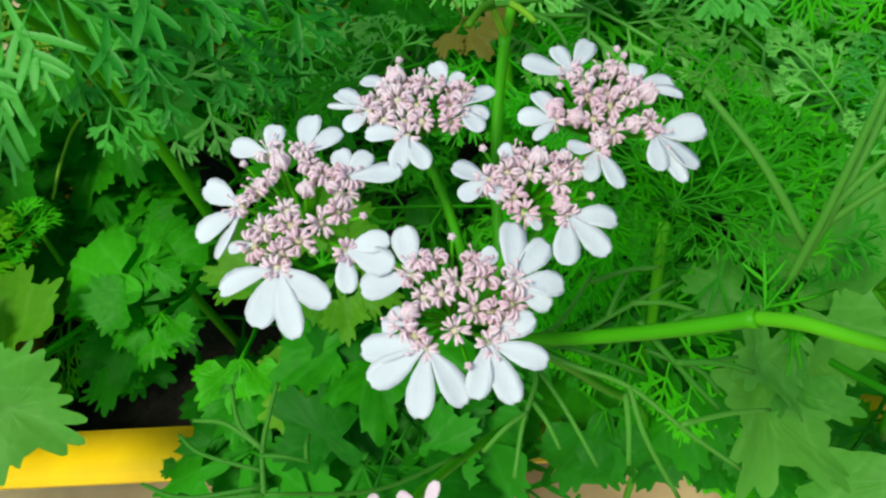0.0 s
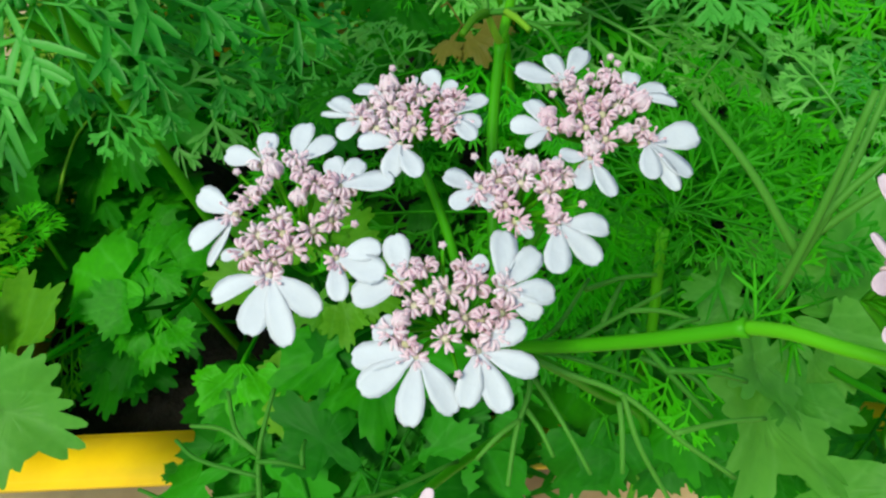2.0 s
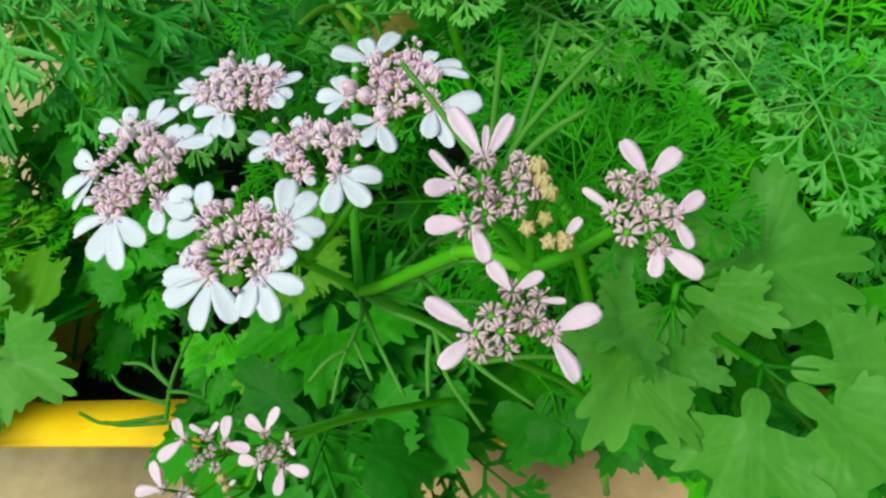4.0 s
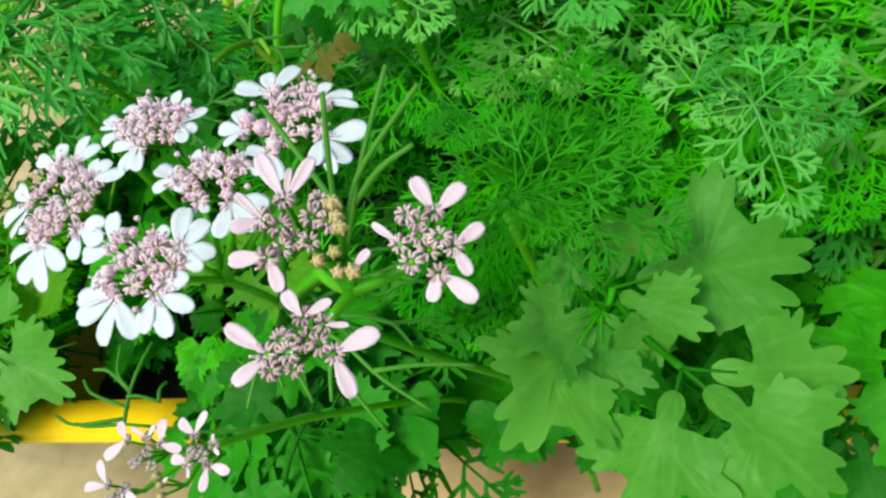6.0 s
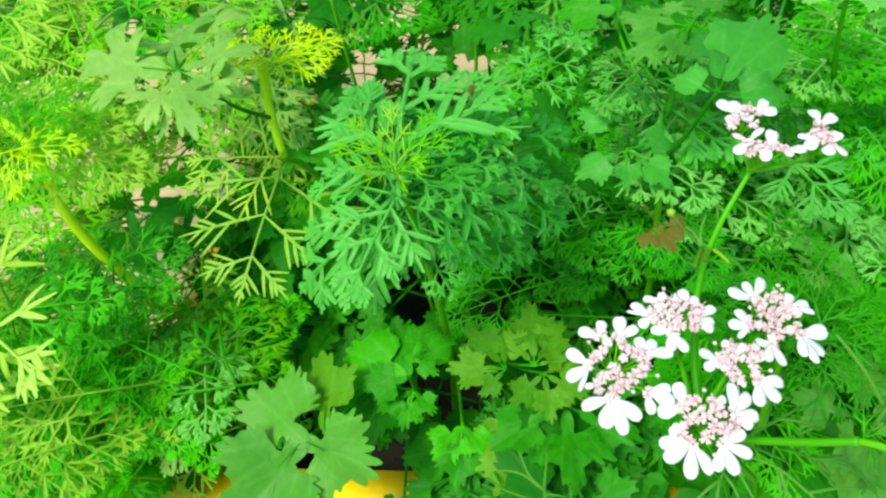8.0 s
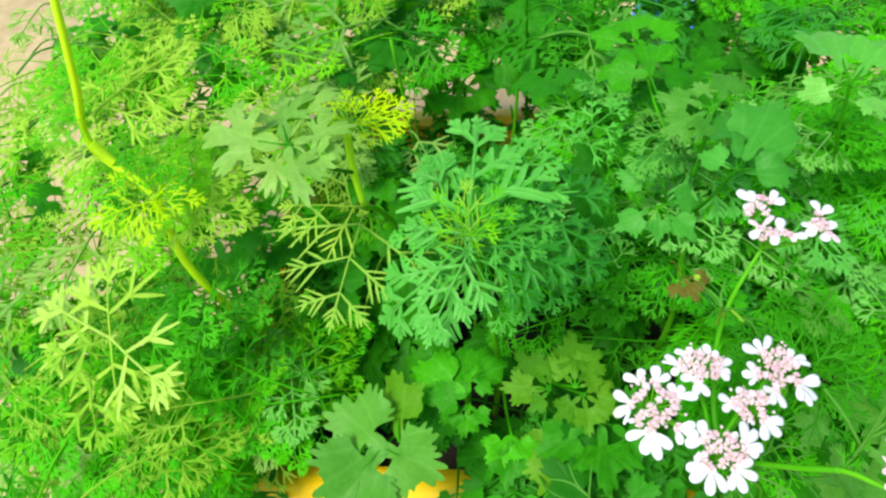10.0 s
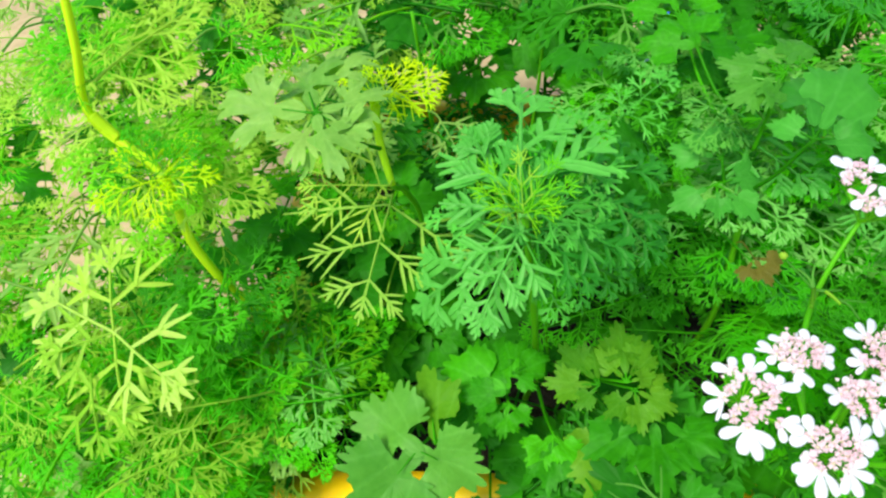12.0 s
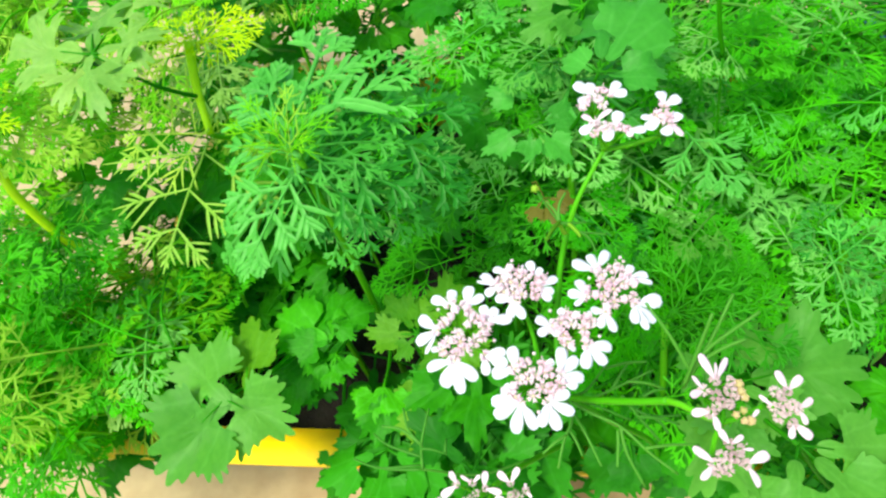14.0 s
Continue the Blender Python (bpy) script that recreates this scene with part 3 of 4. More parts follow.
BACK_HEAD = [
    (-8.7, 11.6, [(-12.8, 14.2), (-13.6, 12.4, 0.35), (-10.9, 8.9)]),
    (-7, 14.8, [(-10.3, 16.1)]),
    (-4.4, 8.8, [(-8.8, 8.4), (-5, 4.3), (-2, 4.3)]),
    (-1, 15.7, [(-2.6, 19.1), (0.7, 17.5)]),
    (0.8, 12.8, [(4.2, 15.8), (3.9, 11.8), (3.1, 9.5)]),
    (-4.3, 15.4, [(-3.7, 18, 0.4)]),
]
BACK_HEAD_INNER = [(-7.9, 13), (-6.9, 10.5), (-5.8, 12.9), (-3.8, 12.4), (-3.1, 10.4), (-3.2, 14.8), (-4.9, 10.5), (-6.3, 16.1), (-0.7, 12.7), (-0.4, 10.8), (0.5, 14.6)]
HEADS = [(LEFT_HEAD, LEFT_HEAD_INNER), (FRONT_HEAD, FRONT_HEAD_INNER), (RIGHT_HEAD, RIGHT_HEAD_INNER), (MIDDLE_HEAD, MIDDLE_HEAD_INNER), (BACK_HEAD, BACK_HEAD_INNER)]
STALKED = [[(-20.9, 4.2), (-7.4, -1.4), (-11.8, -5.1)], [(1.3, -3), (3.9, -14.6)], [(11.2, 16.7), (17.7, 23.4), (18.5, 22.6)], [(3.5, 7.1), (14.6, 3.5)], [(-6.4, 18.2)]]
for (rows, inner), spare_buds in zip(HEADS, STALKED):
    umbellet(main, HUB, flat, cone, rows, inner, PETALS, FLORETS, 2.6, rng, BUD, 1.0, "", spare_buds)

strand(main, [(0.052, 0.085, SOIL_Z - 0.004), (0.046, 0.082, 0.14), (0.026, 0.064, 0.195), FORK + Vector((0.0003, 0.0004, -0.0006))], 0.0011, 0.0008)
strand(main, [FORK, FORK.lerp(HUB, 0.5) + Vector((0.0008, 0, 0)), HUB], 0.0007, 0.00065)
strand(main, [FORK, (0.0190, 0.0510, 0.2305), (0.0270, 0.0465, 0.2405), JOINT], 0.00085, 0.00078, knob=0.3)
strand(main, [FORK, (0.0098, 0.066, 0.2270), (0.0088, 0.0800, 0.2372), NODE], 0.00078, 0.00075, knob=0.3)

# the pink head to the side
PHUB = Vector((0.0418, 0.0375, 0.2535))
strand(main, [JOINT, (0.0355, 0.0420, 0.2500), (0.0385, 0.0395, 0.2520), PHUB], 0.0007, 0.0006)
side_flat = flat_at((0.0445, 0.0355, 0.2610), (0.30, -0.40, 0.87))
PINK_A = [
    (-6.8, 4.3, [(-10.7, 8.1), (-7.4, 7.6, 0.5), (-5.4, 9, 0.8)]),
    (-8.3, 2.2, [(-11.3, 4, 0.55), (-10.9, 0.6)]),
    (-6.7, -1, [(-10.2, -2.2), (-4.7, -3.8)]),
]
PINK_A_INNER = [(-6.4, 1.9), (-4.9, 1.2), (-4.1, 3.4), (-4, 5.1), (-2.8, 3.3), (-3.7, 1.2), (-5.8, 0.2)]
PINK_B = [
    (6.7, 6.4, [(4, 9.4), (8.7, 9.8)]),
    (4.5, 2.9, [(1.4, 4.1, 0.6)]),
    (9, 3.8, [(11.4, 6.3), (11.3, 1.7)]),
    (8.3, 1.2, [(8.5, -1.6), (12.4, -0.4)]),
]
PINK_B_INNER = [(4.5, 5.5), (5.9, 4), (7, 3), (5.8, 1.7), (7.6, 4.2), (5.5, 5.2)]
PINK_C = [
    (-2.3, -5.6, [(-4.7, -3.7), (-0.3, -3.4, 0.8)]),
    (-4.3, -9.3, [(-8.8, -7.9), (-6.4, -12.6)]),
    (1.1, -7.9, [(4.6, -5.1), (4, -11.1)]),
    (-0.3, -5.8, [(1.9, -5.2, 0.5)]),
]
PINK_C_INNER = [(-2.5, -8.7), (-1.4, -7.4), (-3.4, -7.8), (-1.8, -9.8), (-0.3, -7.5), (-3.6, -10.3)]
PINK_D = [
    (0.7, -0.3, [(1.9, 1.7, 0.6)]),
]
PINK_D_INNER = [(-1.8, 3.7), (-2.4, 4.8), (-1.2, 2.9), (-1.1, 0.8), (-2.2, -0.2), (-0.4, -0.7)]
for rows, inner in ((PINK_A, PINK_A_INNER), (PINK_B, PINK_B_INNER), (PINK_C, PINK_C_INNER)):
    umbellet(main, PHUB, side_flat, level, rows, inner, PINK_PETALS, FADED_FLORETS, 2.0, rng, None, 0.9)
umbellet(main, PHUB, side_flat, level, PINK_D, PINK_D_INNER, PINK_PETALS, OCHRE_BUD, 1.9, rng, None, 1.0)

# the small head behind
WHUB = Vector((0.0167, 0.0992, 0.2640))
strand(main, [NODE, (0.0118, 0.0918, 0.2545), WHUB], 0.0007, 0.00055)
back_flat = flat_at((0.0215, 0.1025, 0.2735), (0.0, -0.12, 1.0))
WHITE_A = [
    (-8.6, 4.4, [(-13.1, 7.8), (-9.5, 8.6), (-11.2, 1.2)]),
    (-4.9, 5.2, [(-2.5, 9), (-0.6, 5.2)]),
    (-10, 0.9, [(-11.1, 0, 0.6)]),
]
WHITE_A_INNER = [(-6.9, 6), (-7.2, 2.9), (-6.3, 1.3), (-9.6, 2.6)]
WHITE_B = [
    (-7.5, -4.9, [(-10.5, -2), (-10.4, -7.9), (-4.1, 0.3, 0.8)]),
    (-3.2, -5.2, [(-2.1, -0.3), (-4.7, -9.6)]),
    (-0.1, -6, [(4, -6), (0.8, -8.2)]),
]
WHITE_B_INNER = [(-5.8, -5.1), (-4.8, -6.5), (-1.8, -5.6), (-7, -7.5)]
WHITE_C = [
    (7.7, 2, [(6.5, 6.8), (11.2, 4.4)]),
    (7.1, -2.7, [(2.6, -2.2, 0.6), (3.9, -5.6)]),
    (9.2, -3.4, [(11.7, -7), (11.2, -0.3), (8, -7.1)]),
]
WHITE_C_INNER = [(7.4, -0.7), (8.4, -2), (6.1, -1.4)]
for rows, inner in ((WHITE_A, WHITE_A_INNER), (WHITE_B, WHITE_B_INNER), (WHITE_C, WHITE_C_INNER)):
    umbellet(main, WHUB, back_flat, level, rows, inner, PETALS[:4] + PINK_PETALS[:1], FLORETS, 2.4, rng, BUD, 1.1)

# the low pink head in front
front_plant = thing("coriander_plant", (0.020, 0.105, SOIL_Z), "small coriander plant with a half-open pale pink flower head", "flower")
FHUB = Vector((-0.0035, 0.0370, 0.2035))
strand(front_plant, [(0.020, 0.105, SOIL_Z - 0.004), (0.016, 0.085, 0.130), (0.004, 0.054, 0.182), FHUB], 0.0011, 0.0007)
low_flat = flat_at((-0.002, 0.033, 0.2160), (0.0, -0.35, 0.93))
LOW_A = [
    (-8.4, -1.1, [(-10.7, 1.6), (-11.9, -4.3)]),
    (-4.9, -0.2, [(-7.9, 1, 0.5), (-3.3, 1.9, 0.6)]),
    (-1.9, -1, [(-2.3, 3), (2.3, -1.2)]),
]
LOW_A_INNER = [(-4.9, -3.6), (-3.7, -2.3), (-6.1, -4.3), (-2.7, -4.2)]
LOW_B = [
    (4.2, 1, [(0.7, 3.1), (5.4, 5)]),
    (7.7, -0.1, [(7.5, 1.7, 0.4), (9.4, -1.2, 0.6)]),
    (7.7, -3, [(11.9, -3.3), (8, -6.9)]),
    (4.3, -3, [(0.8, -2.8), (4.9, -5.3, 0.5)]),
]
LOW_B_INNER = [(5.6, -0.9), (4.5, -1.4), (6.5, -1.7)]
LOW_C = [
    (-10.2, -8.2, [(-12.8, -4.7), (-14.5, -9.2)]),
    (-6.5, -8.2, [(-6.6, -10.3, 0.6), (-3.7, -10.3)]),
]
LOW_C_INNER = [(-7.6, -9.3), (-8.3, -10.2)]
LOW_D = [
    (-0.1, -6.9, [(1, -5.6, 0.5)]),
]
LOW_D_INNER = [(-0.8, -5.8), (0.7, -8.3)]
for rows, inner in ((LOW_A, LOW_A_INNER), (LOW_B, LOW_B_INNER), (LOW_C, LOW_C_INNER)):
    umbellet(front_plant, FHUB, low_flat, level, rows, inner, PINK_PETALS, FADED_FLORETS, 1.8, rng, None, 1.0)
umbellet(front_plant, FHUB, low_flat, level, LOW_D, LOW_D_INNER, PINK_PETALS, OCHRE_BUD, 1.8, rng, None, 1.0)

# ---- leaf stock ----
F_GREEN = [frond(10 + k, (3, 2, 1), 0.034, GREEN) for k in range(5)]
F_BRIGHT = [frond(20 + k, (4, 3, 1), 0.021, BRIGHT) for k in range(4)]
F_BLUISH = [frond(35 + k, (3, 2, 1), 0.036, BLUISH) for k in range(5)]
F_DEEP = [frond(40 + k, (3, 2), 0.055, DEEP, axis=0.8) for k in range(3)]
F_LIME = [frond(75 + k, (3 + k % 2, 2, 1), (0.034, 0.024)[k % 2], (LIME, PALE_LIME)[k % 2]) for k in range(6)]
F_OLIVE = [frond(60 + k, (3, 2), 0.055, OLIVE, 0.4, axis=0.8) for k in range(3)]
F_FRESH = [frond(140 + k, (3, 2, 1), 0.040, (LIGHT, FRESH, LIGHT, BLUISH)[k], 0.4) for k in range(4)]
# shoots whose leaves sit close on the stem
S_WIDE = [frond(90 + k, (3, 3), 0.044, SEA, 0.03, 56, 0.56, 0.15, 0.4, 0.9, 0.45, 0.14, 0.85) for k in range(4)]
S_BLUISH = [frond(30 + k, (3, 2, 1), 0.028, BLUISH, 0.03, 58, 0.52, 0.25, 0.6, finger=0.88) for k in range(5)]
S_MID = [frond(95 + k, (3, 2, 1), 0.036, (GREEN, LIGHT, BRIGHT, FRESH)[k], 0.03, 58, 0.60, 0.2, 0.8) for k in range(4)]
S_BRIGHT = [frond(20 + k, (3, 2, 1), 0.022, GREEN, 0.03, 46, 0.56, 0.15) for k in range(4)]
S_LIME = [frond(75 + k, (4, 2, 1), (0.022, 0.030)[k % 2], (LIME, PALE_LIME)[k % 2], 0.03) for k in range(4)]
S_YELLOW = [frond(50 + k, (3, 3), 0.025, (YELLOW, PALE_LIME, YELLOW)[k], 0.03, 70, 0.80, 0.1, 0.4, 0.62, 0.4, 0.06, 0.8) for k in range(3)]
S_PALE = [frond(55 + k, (2, 1), 0.060, (YELLOW, PALE_LIME, PALE_LIME)[k], 0.03, 58, 0.66, 0.2, 0.7, 0.7, 0.35, 0.3, 1.1) for k in range(3)]
S_TIP = [frond(170 + k, (3, 1), 0.024, (LIME, LIME, PALE_LIME)[k], 0.03, 46, 0.5) for k in range(3)]
S_LEMON = [frond(70 + k, (3, 2), 0.030, LEMON, 0.03, 50) for k in range(3)]
THIN = [frond(80 + k, (2, 1), 0.030, GREEN, 0.03, 40, 0.5, 0.15) for k in range(4)]
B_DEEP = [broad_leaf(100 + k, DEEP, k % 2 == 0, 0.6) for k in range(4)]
B_GREEN = [broad_leaf(110 + k, GREEN, k % 2 == 1, 0.6) for k in range(4)]
B_LIME = [broad_leaf(120 + k, LIME, False, 0.6) for k in range(2)]
B_BROWN = [broad_leaf(130 + k, BROWN, False, 0.1) for k in range(1)]


def leaf(plant, me, base, tip, face=(0, -0.45, 1), name="leaf", label=""):
    return part(name, me, plant, aim(mm(*base), mm(*tip), face), label)


def big_leaf(plant, foot, node, tips, mat, seed, face=(0, -0.45, 1), cut=0.45, width=1.15, label="", tooth=0.26, gap=0.04, teeth=3):
    """A leaf whose leaflets, each a part, spread from the end of its stalk."""
    s = Sheet()
    foot, node = mm(*foot), mm(*node)
    tube(s, [foot, foot.lerp(node, 0.5) + Vector((0, 0, -0.003)), node], 0.0008, 0.0005, 7, 6)
    for k, tip in enumerate(tips):
        tube(s, [node, node.lerp(mm(*tip), 0.12), node.lerp(mm(*tip), 0.3)], 0.0005, 0.0002, 6, 2)
    stalk = part("leaf", s.mesh("leaf", GREEN), plant, None, label)
    for k, tip in enumerate(tips):
        t = mm(*tip)
        a = node.lerp(t, gap)
        f = Vector(face) + Vector((0.12 * math.sin(seed + 2 * k), 0.12 * math.cos(seed * 2 + 3 * k), 0))
        part("leaflet", leaflet_mesh(seed * 13 + k, mat, cut=cut, width=width, wave=0.06, tooth=tooth, teeth=teeth), stalk, aim(a, t, f))
    return stalk


def plant_at(x, y, label, name="coriander_plant", top=None, r=0.0016, mat=STEM, group="coriander in the planter"):
    p = thing(name, (x, y, SOIL_Z), label, "plant", group)
    if top:
        top = Vector(top)
        foot = Vector((x, y, SOIL_Z - 0.004))
        mid = foot.lerp(top, 0.5) + Vector((0.006, -0.006, 0))
        strand(p, [foot, mid, top], r, r * 0.7, mat)
    return p


# thin leaves on the flowering plant
def threads(plant, lines, r=0.00034, mat=FRESH, sag=1.0):
    """One leaf of long thin segments; each line is a segment, in millimetres."""
    s = Sheet()
    for line in lines:
        pts = [mm(*p) for p in line]
        if len(pts) == 2:
            pts = [pts[0], pts[0].lerp(pts[1], 0.5) + mm(0, 0, sag), pts[1]]
        tube(s, pts, r, r * 0.72, 6, 5)
    return part("leaf", s.mesh("leaf", mat), plant)


F = tuple(FORK * 1000)
threads(main, [(F, (19, 50, 226), (26, 48, 225), (33, 44, 222), (40, 42, 217)), ((26, 48, 225), (28, 43, 222), (33, 39, 214)), ((32, 44.5, 223), (45, 50, 217)), ((25.5, 47, 225), (26, 40, 221))], 0.0004)
threads(main, [(F, (15, 49, 225), (13.5, 43, 223.5), (12.8, 37.5, 221)), ((14, 44.5, 224), (9, 40, 222)), ((14.5, 46, 224), (18, 41, 222)), (F, (18, 46, 224), (22.5, 40, 220))], 0.00038)
threads(main, [(F, (19, 54.5, 225), (25, 58, 225.5), (33.5, 65, 223.5)), ((24, 57.5, 225.5), (27.5, 66, 224)), ((27, 60, 225), (36, 60.5, 223)), (F, (17.5, 56, 225), (22.5, 64.5, 225.5)), ((22, 63, 225), (32, 67.5, 223))], 0.00038)
threads(main, [(F, (20, 52, 226), (28.5, 51, 223)), ((25, 49, 238), (30, 45.5, 234), (34, 43, 231)), ((29, 46, 235), (38, 47, 232)), ((28.5, 53.5, 224.5), (33, 52, 224.5), (40, 54, 223)), ((33, 52, 224.5), (37, 49, 223)), ((31, 56.5, 225), (36, 59, 225.5))], 0.00038)
JB = (36, 47, 248)
threads(main, [(JB, (39, 51, 256), (47.4, 55.7, 264.7)), (JB, (39.5, 52, 257), (42.9, 59.2, 264.8)), (JB, (37, 49, 257), (38.4, 52.7, 266.6)), ((37, 48.5, 252), (27, 57, 262)), ((38, 50, 253), (46, 53, 259))], 0.00042)
BN = (7.8, 86, 251.6)
threads(main, [(tuple(NODE * 1000), (8.8, 86.2, 248.6), BN)], 0.00062, PALE_LIME)
threads(main, [(BN, (6.6, 82.5, 253.2), (5.4, 78.5, 253.6))], 0.00062, BRONZE)
threads(main, [(BN, (10.5, 85.4, 252.4), (14.2, 86.2, 252.2)), (BN, (10.8, 84.8, 252.4), (12.2, 83.2, 252.2), (15, 83.2, 252), (19.3, 83.2, 252)), ((12.8, 83.2, 252.2), (15.2, 81.5, 252), (17, 78, 251.4))], 0.00036)
threads(main, [((10.2, 85.2, 252.3), (11.6, 83.6, 252.4), (13.2, 81.8, 252))], 0.0005, PALE_LIME)
threads(main, [(BN, (6.6, 88.4, 253), (4.2, 91, 253.4)), (BN, (7.4, 89.4, 254), (8.6, 93, 255))], 0.0004)
threads(main, [(BN, (4.6, 90, 252.6), (1.2, 94, 254))], 0.0003)
part("bud", BUD_GREEN, main, Matrix.Translation(mm(1.0, 94.2, 253.6)) @ Matrix.Scale(0.0024, 4), "small closed green bud")
b = JOINT * 1000
for tip in ((6, 6, 6), (10, 8, -2)):
    leaf(main, THIN[2], b, b + Vector(tip), label="pale sheath leaf")
LS = (-21.5, 38, 206)
threads(front_plant, [((4, 54, 184), (-8, 44, 193), LS), (LS, (-23, 44, 207), (-23, 49, 208), (-23, 54, 208)), ((-23, 44, 207), (-27, 47, 208), (-30, 53, 208)), ((-23, 44, 207), (-29, 47, 208), (-35, 48, 206))], 0.00042)
threads(front_plant, [((-22, 41, 206.5), (-32, 43, 206), (-37, 46, 205)), ((-22, 39, 206), (-33, 37, 205), (-41, 39, 203)), ((-23, 43, 207), (-16, 43, 206)), ((-16.5, 43, 206), (-17, 47, 206)), ((-21.5, 38, 206), (-30, 37, 205), (-35, 38, 203))], 0.0004)

# broad lower leaves along the front
low = plant_at(-0.080, 0.125, "bushy young coriander plant with broad toothed leaves", top=(-0.082, 0.112, 0.16))
big_leaf(low, (-82, 112, 150), (-96, 60, 182), [(-122, 74, 184), (-72, 53, 180), (-113, 32, 177)], FRESH, 3, (0.05, -0.5, 1), 0.46, 1.3, gap=-0.08, tooth=0.30, teeth=4)
big_leaf(low, (-84, 110, 160), (-91, 64, 180), [(-99, 93, 184)], BRONZE, 7, (0.0, -0.5, 1), 0.5, 0.9, "yellowing leaf", tooth=0.22)
big_leaf(low, (-78, 120, 150), (-69, 88, 178), [(-87, 108, 181), (-97, 99, 178), (-86, 84, 176), (-73, 105, 180)], GREEN, 11, cut=0.5, width=1.0)
big_leaf(low, (-70, 120, 150), (-68, 92, 184), [(-55, 103, 184), (-65, 108, 185), (-59, 88, 182)], GREEN, 12, cut=0.5, width=0.95)
big_leaf(low, (-55, 120, 150), (-38, 93, 182), [(-54, 107, 184), (-42, 109, 184), (-58, 91, 181), (-46, 84, 178)], BRONZE, 15, cut=0.45, width=0.9, gap=0.12)
big_leaf(low, (-50, 120, 150), (-29, 94, 184), [(-33, 119, 187), (-41, 107, 184), (-18, 99, 184), (-21, 112, 186)], BRONZE, 16, cut=0.45, width=0.85, gap=0.12)
big_leaf(low, (-45, 120, 150), (-26, 94, 180), [(-11, 88, 178), (-36, 82, 178), (-22, 79, 177), (-14, 101, 181)], BRONZE, 18, cut=0.45, width=0.9, gap=0.1)
big_leaf(low, (-75, 115, 150), (-69, 88, 170), [(-71, 75, 166), (-81, 80, 168), (-60, 81, 169)], GREEN, 20, cut=0.5, width=1.0)
big_leaf(low, (-60, 115, 140), (-52, 84, 158), [(-61, 72, 154), (-51, 64, 150), (-42, 75, 156)], GREEN, 17, cut=0.5, width=1.1)
big_leaf(low, (-50, 115, 140), (-32, 88, 158), [(-46, 73, 154), (-34, 61, 150), (-20, 74, 156)], BRONZE, 19, cut=0.55, width=1.1)
big_leaf(low, (-80, 118, 140), (-81, 95, 162), [(-92, 84, 160), (-82, 74, 158), (-75, 84, 160)], DEEP, 22, cut=0.5, width=1.0)
big_leaf(low, (-80, 120, 140), (-88, 88, 152), [(-100, 80, 150), (-84, 70, 151), (-72, 80, 152), (-94, 98, 156)], DEEP, 47, width=1.25)
big_leaf(low, (-78, 100, 130), (-74, 71, 121), [(-83, 66, 119), (-62, 67, 123), (-75, 54, 107)], DEEP, 43, (0, -0.8, 0.6), 0.5, 1.0, "small dark leaf hanging over the rim", gap=0.1)

# broad leaves behind the heads
back = plant_at(0.005, 0.170, "tall coriander plant with large smooth bluish leaves", top=(0.006, 0.150, 0.225))
big_leaf(back, (4, 150, 215), (-5, 153, 236), [(-23, 158, 236), (-14, 171, 238), (-1, 168, 238)], SMOOTH, 21, cut=0.5, width=0.95, gap=0.15)
big_leaf(back, (4, 150, 212), (-6, 147, 230), [(-21, 136, 228), (-5, 133, 228), (9, 136, 228), (12, 154, 232)], SMOOTH, 22, cut=0.5, width=0.95, gap=0.2)
big_leaf(back, (6, 150, 225), (14, 137, 259), [(2, 146, 260), (15, 171, 264), (30, 168, 264), (34, 140, 259)], SMOOTH, 23, cut=0.55, width=0.9, tooth=0.22, gap=0.12)
big_leaf(back, (0, 200, 220), (-14, 240, 238), [(-38, 249, 239), (-23, 222, 236), (4, 238, 238), (-21, 271, 241), (2, 261, 240)], GREEN, 25, cut=0.5, width=0.9, gap=0.25)
big_leaf(back, (6, 160, 235), (8, 162, 264), [(-13, 168, 264), (-10, 149, 262), (2, 180, 266), (1, 147, 262), (16, 184, 266)], FRESH, 24, cut=0.4, width=0.9, tooth=0.28, gap=0.2)
right_back = plant_at(0.060, 0.180, "tall coriander plant with pale lobed leaves", top=(0.05, 0.16, 0.25), r=0.0006, mat=GREEN)
big_leaf(right_back, (50, 160, 250), (42, 152, 283), [(39, 188, 288), (57, 175, 288), (26, 146, 282), (50, 138, 280)], LIGHT, 27, cut=0.45, width=0.9, tooth=0.2, gap=0.2)
big_leaf(back, (6, 190, 225), (-10, 215, 240), [(-33, 219, 240), (-13, 240, 245), (10, 222, 238)], GREEN, 29)
part("leaf", B_BROWN[0], back, aim(mm(-1, 118, 233), mm(6, 105, 231), (0, -0.5, 1)), "withered brown leaf tip")

for k, (a, b) in enumerate((((4, 178, 232), (-4, 160, 250)), ((52, 175, 246), (40, 152, 254)), ((56, 180, 244), (72, 170, 250)), ((60, 150, 240), (62, 128, 246)), ((26, 224, 236), (18, 200, 246)),
                            ((-30, 226, 232), (-24, 200, 240)), ((-46, 186, 236), (-38, 164, 252)), ((50, 118, 226), (40, 98, 234)), ((70, 140, 232), (88, 132, 238)), ((30, 180, 240), (24, 160, 250)))):
    leaf(right_back, S_MID[k % 4] if k % 3 else S_BLUISH[k % 5], a, b)

rng = random.Random(5)
for k in range(16):
    a = Vector((rng.uniform(-5, 75), rng.uniform(150, 205), rng.uniform(222, 242)))
    yaw = rng.uniform(0, 6.283)
    leaf(right_back, (S_MID + S_WIDE[:1])[k % 5], a, a + Vector((math.cos(yaw), math.sin(yaw) - 0.4, rng.uniform(-0.1, 0.3))) * rng.uniform(20, 30))

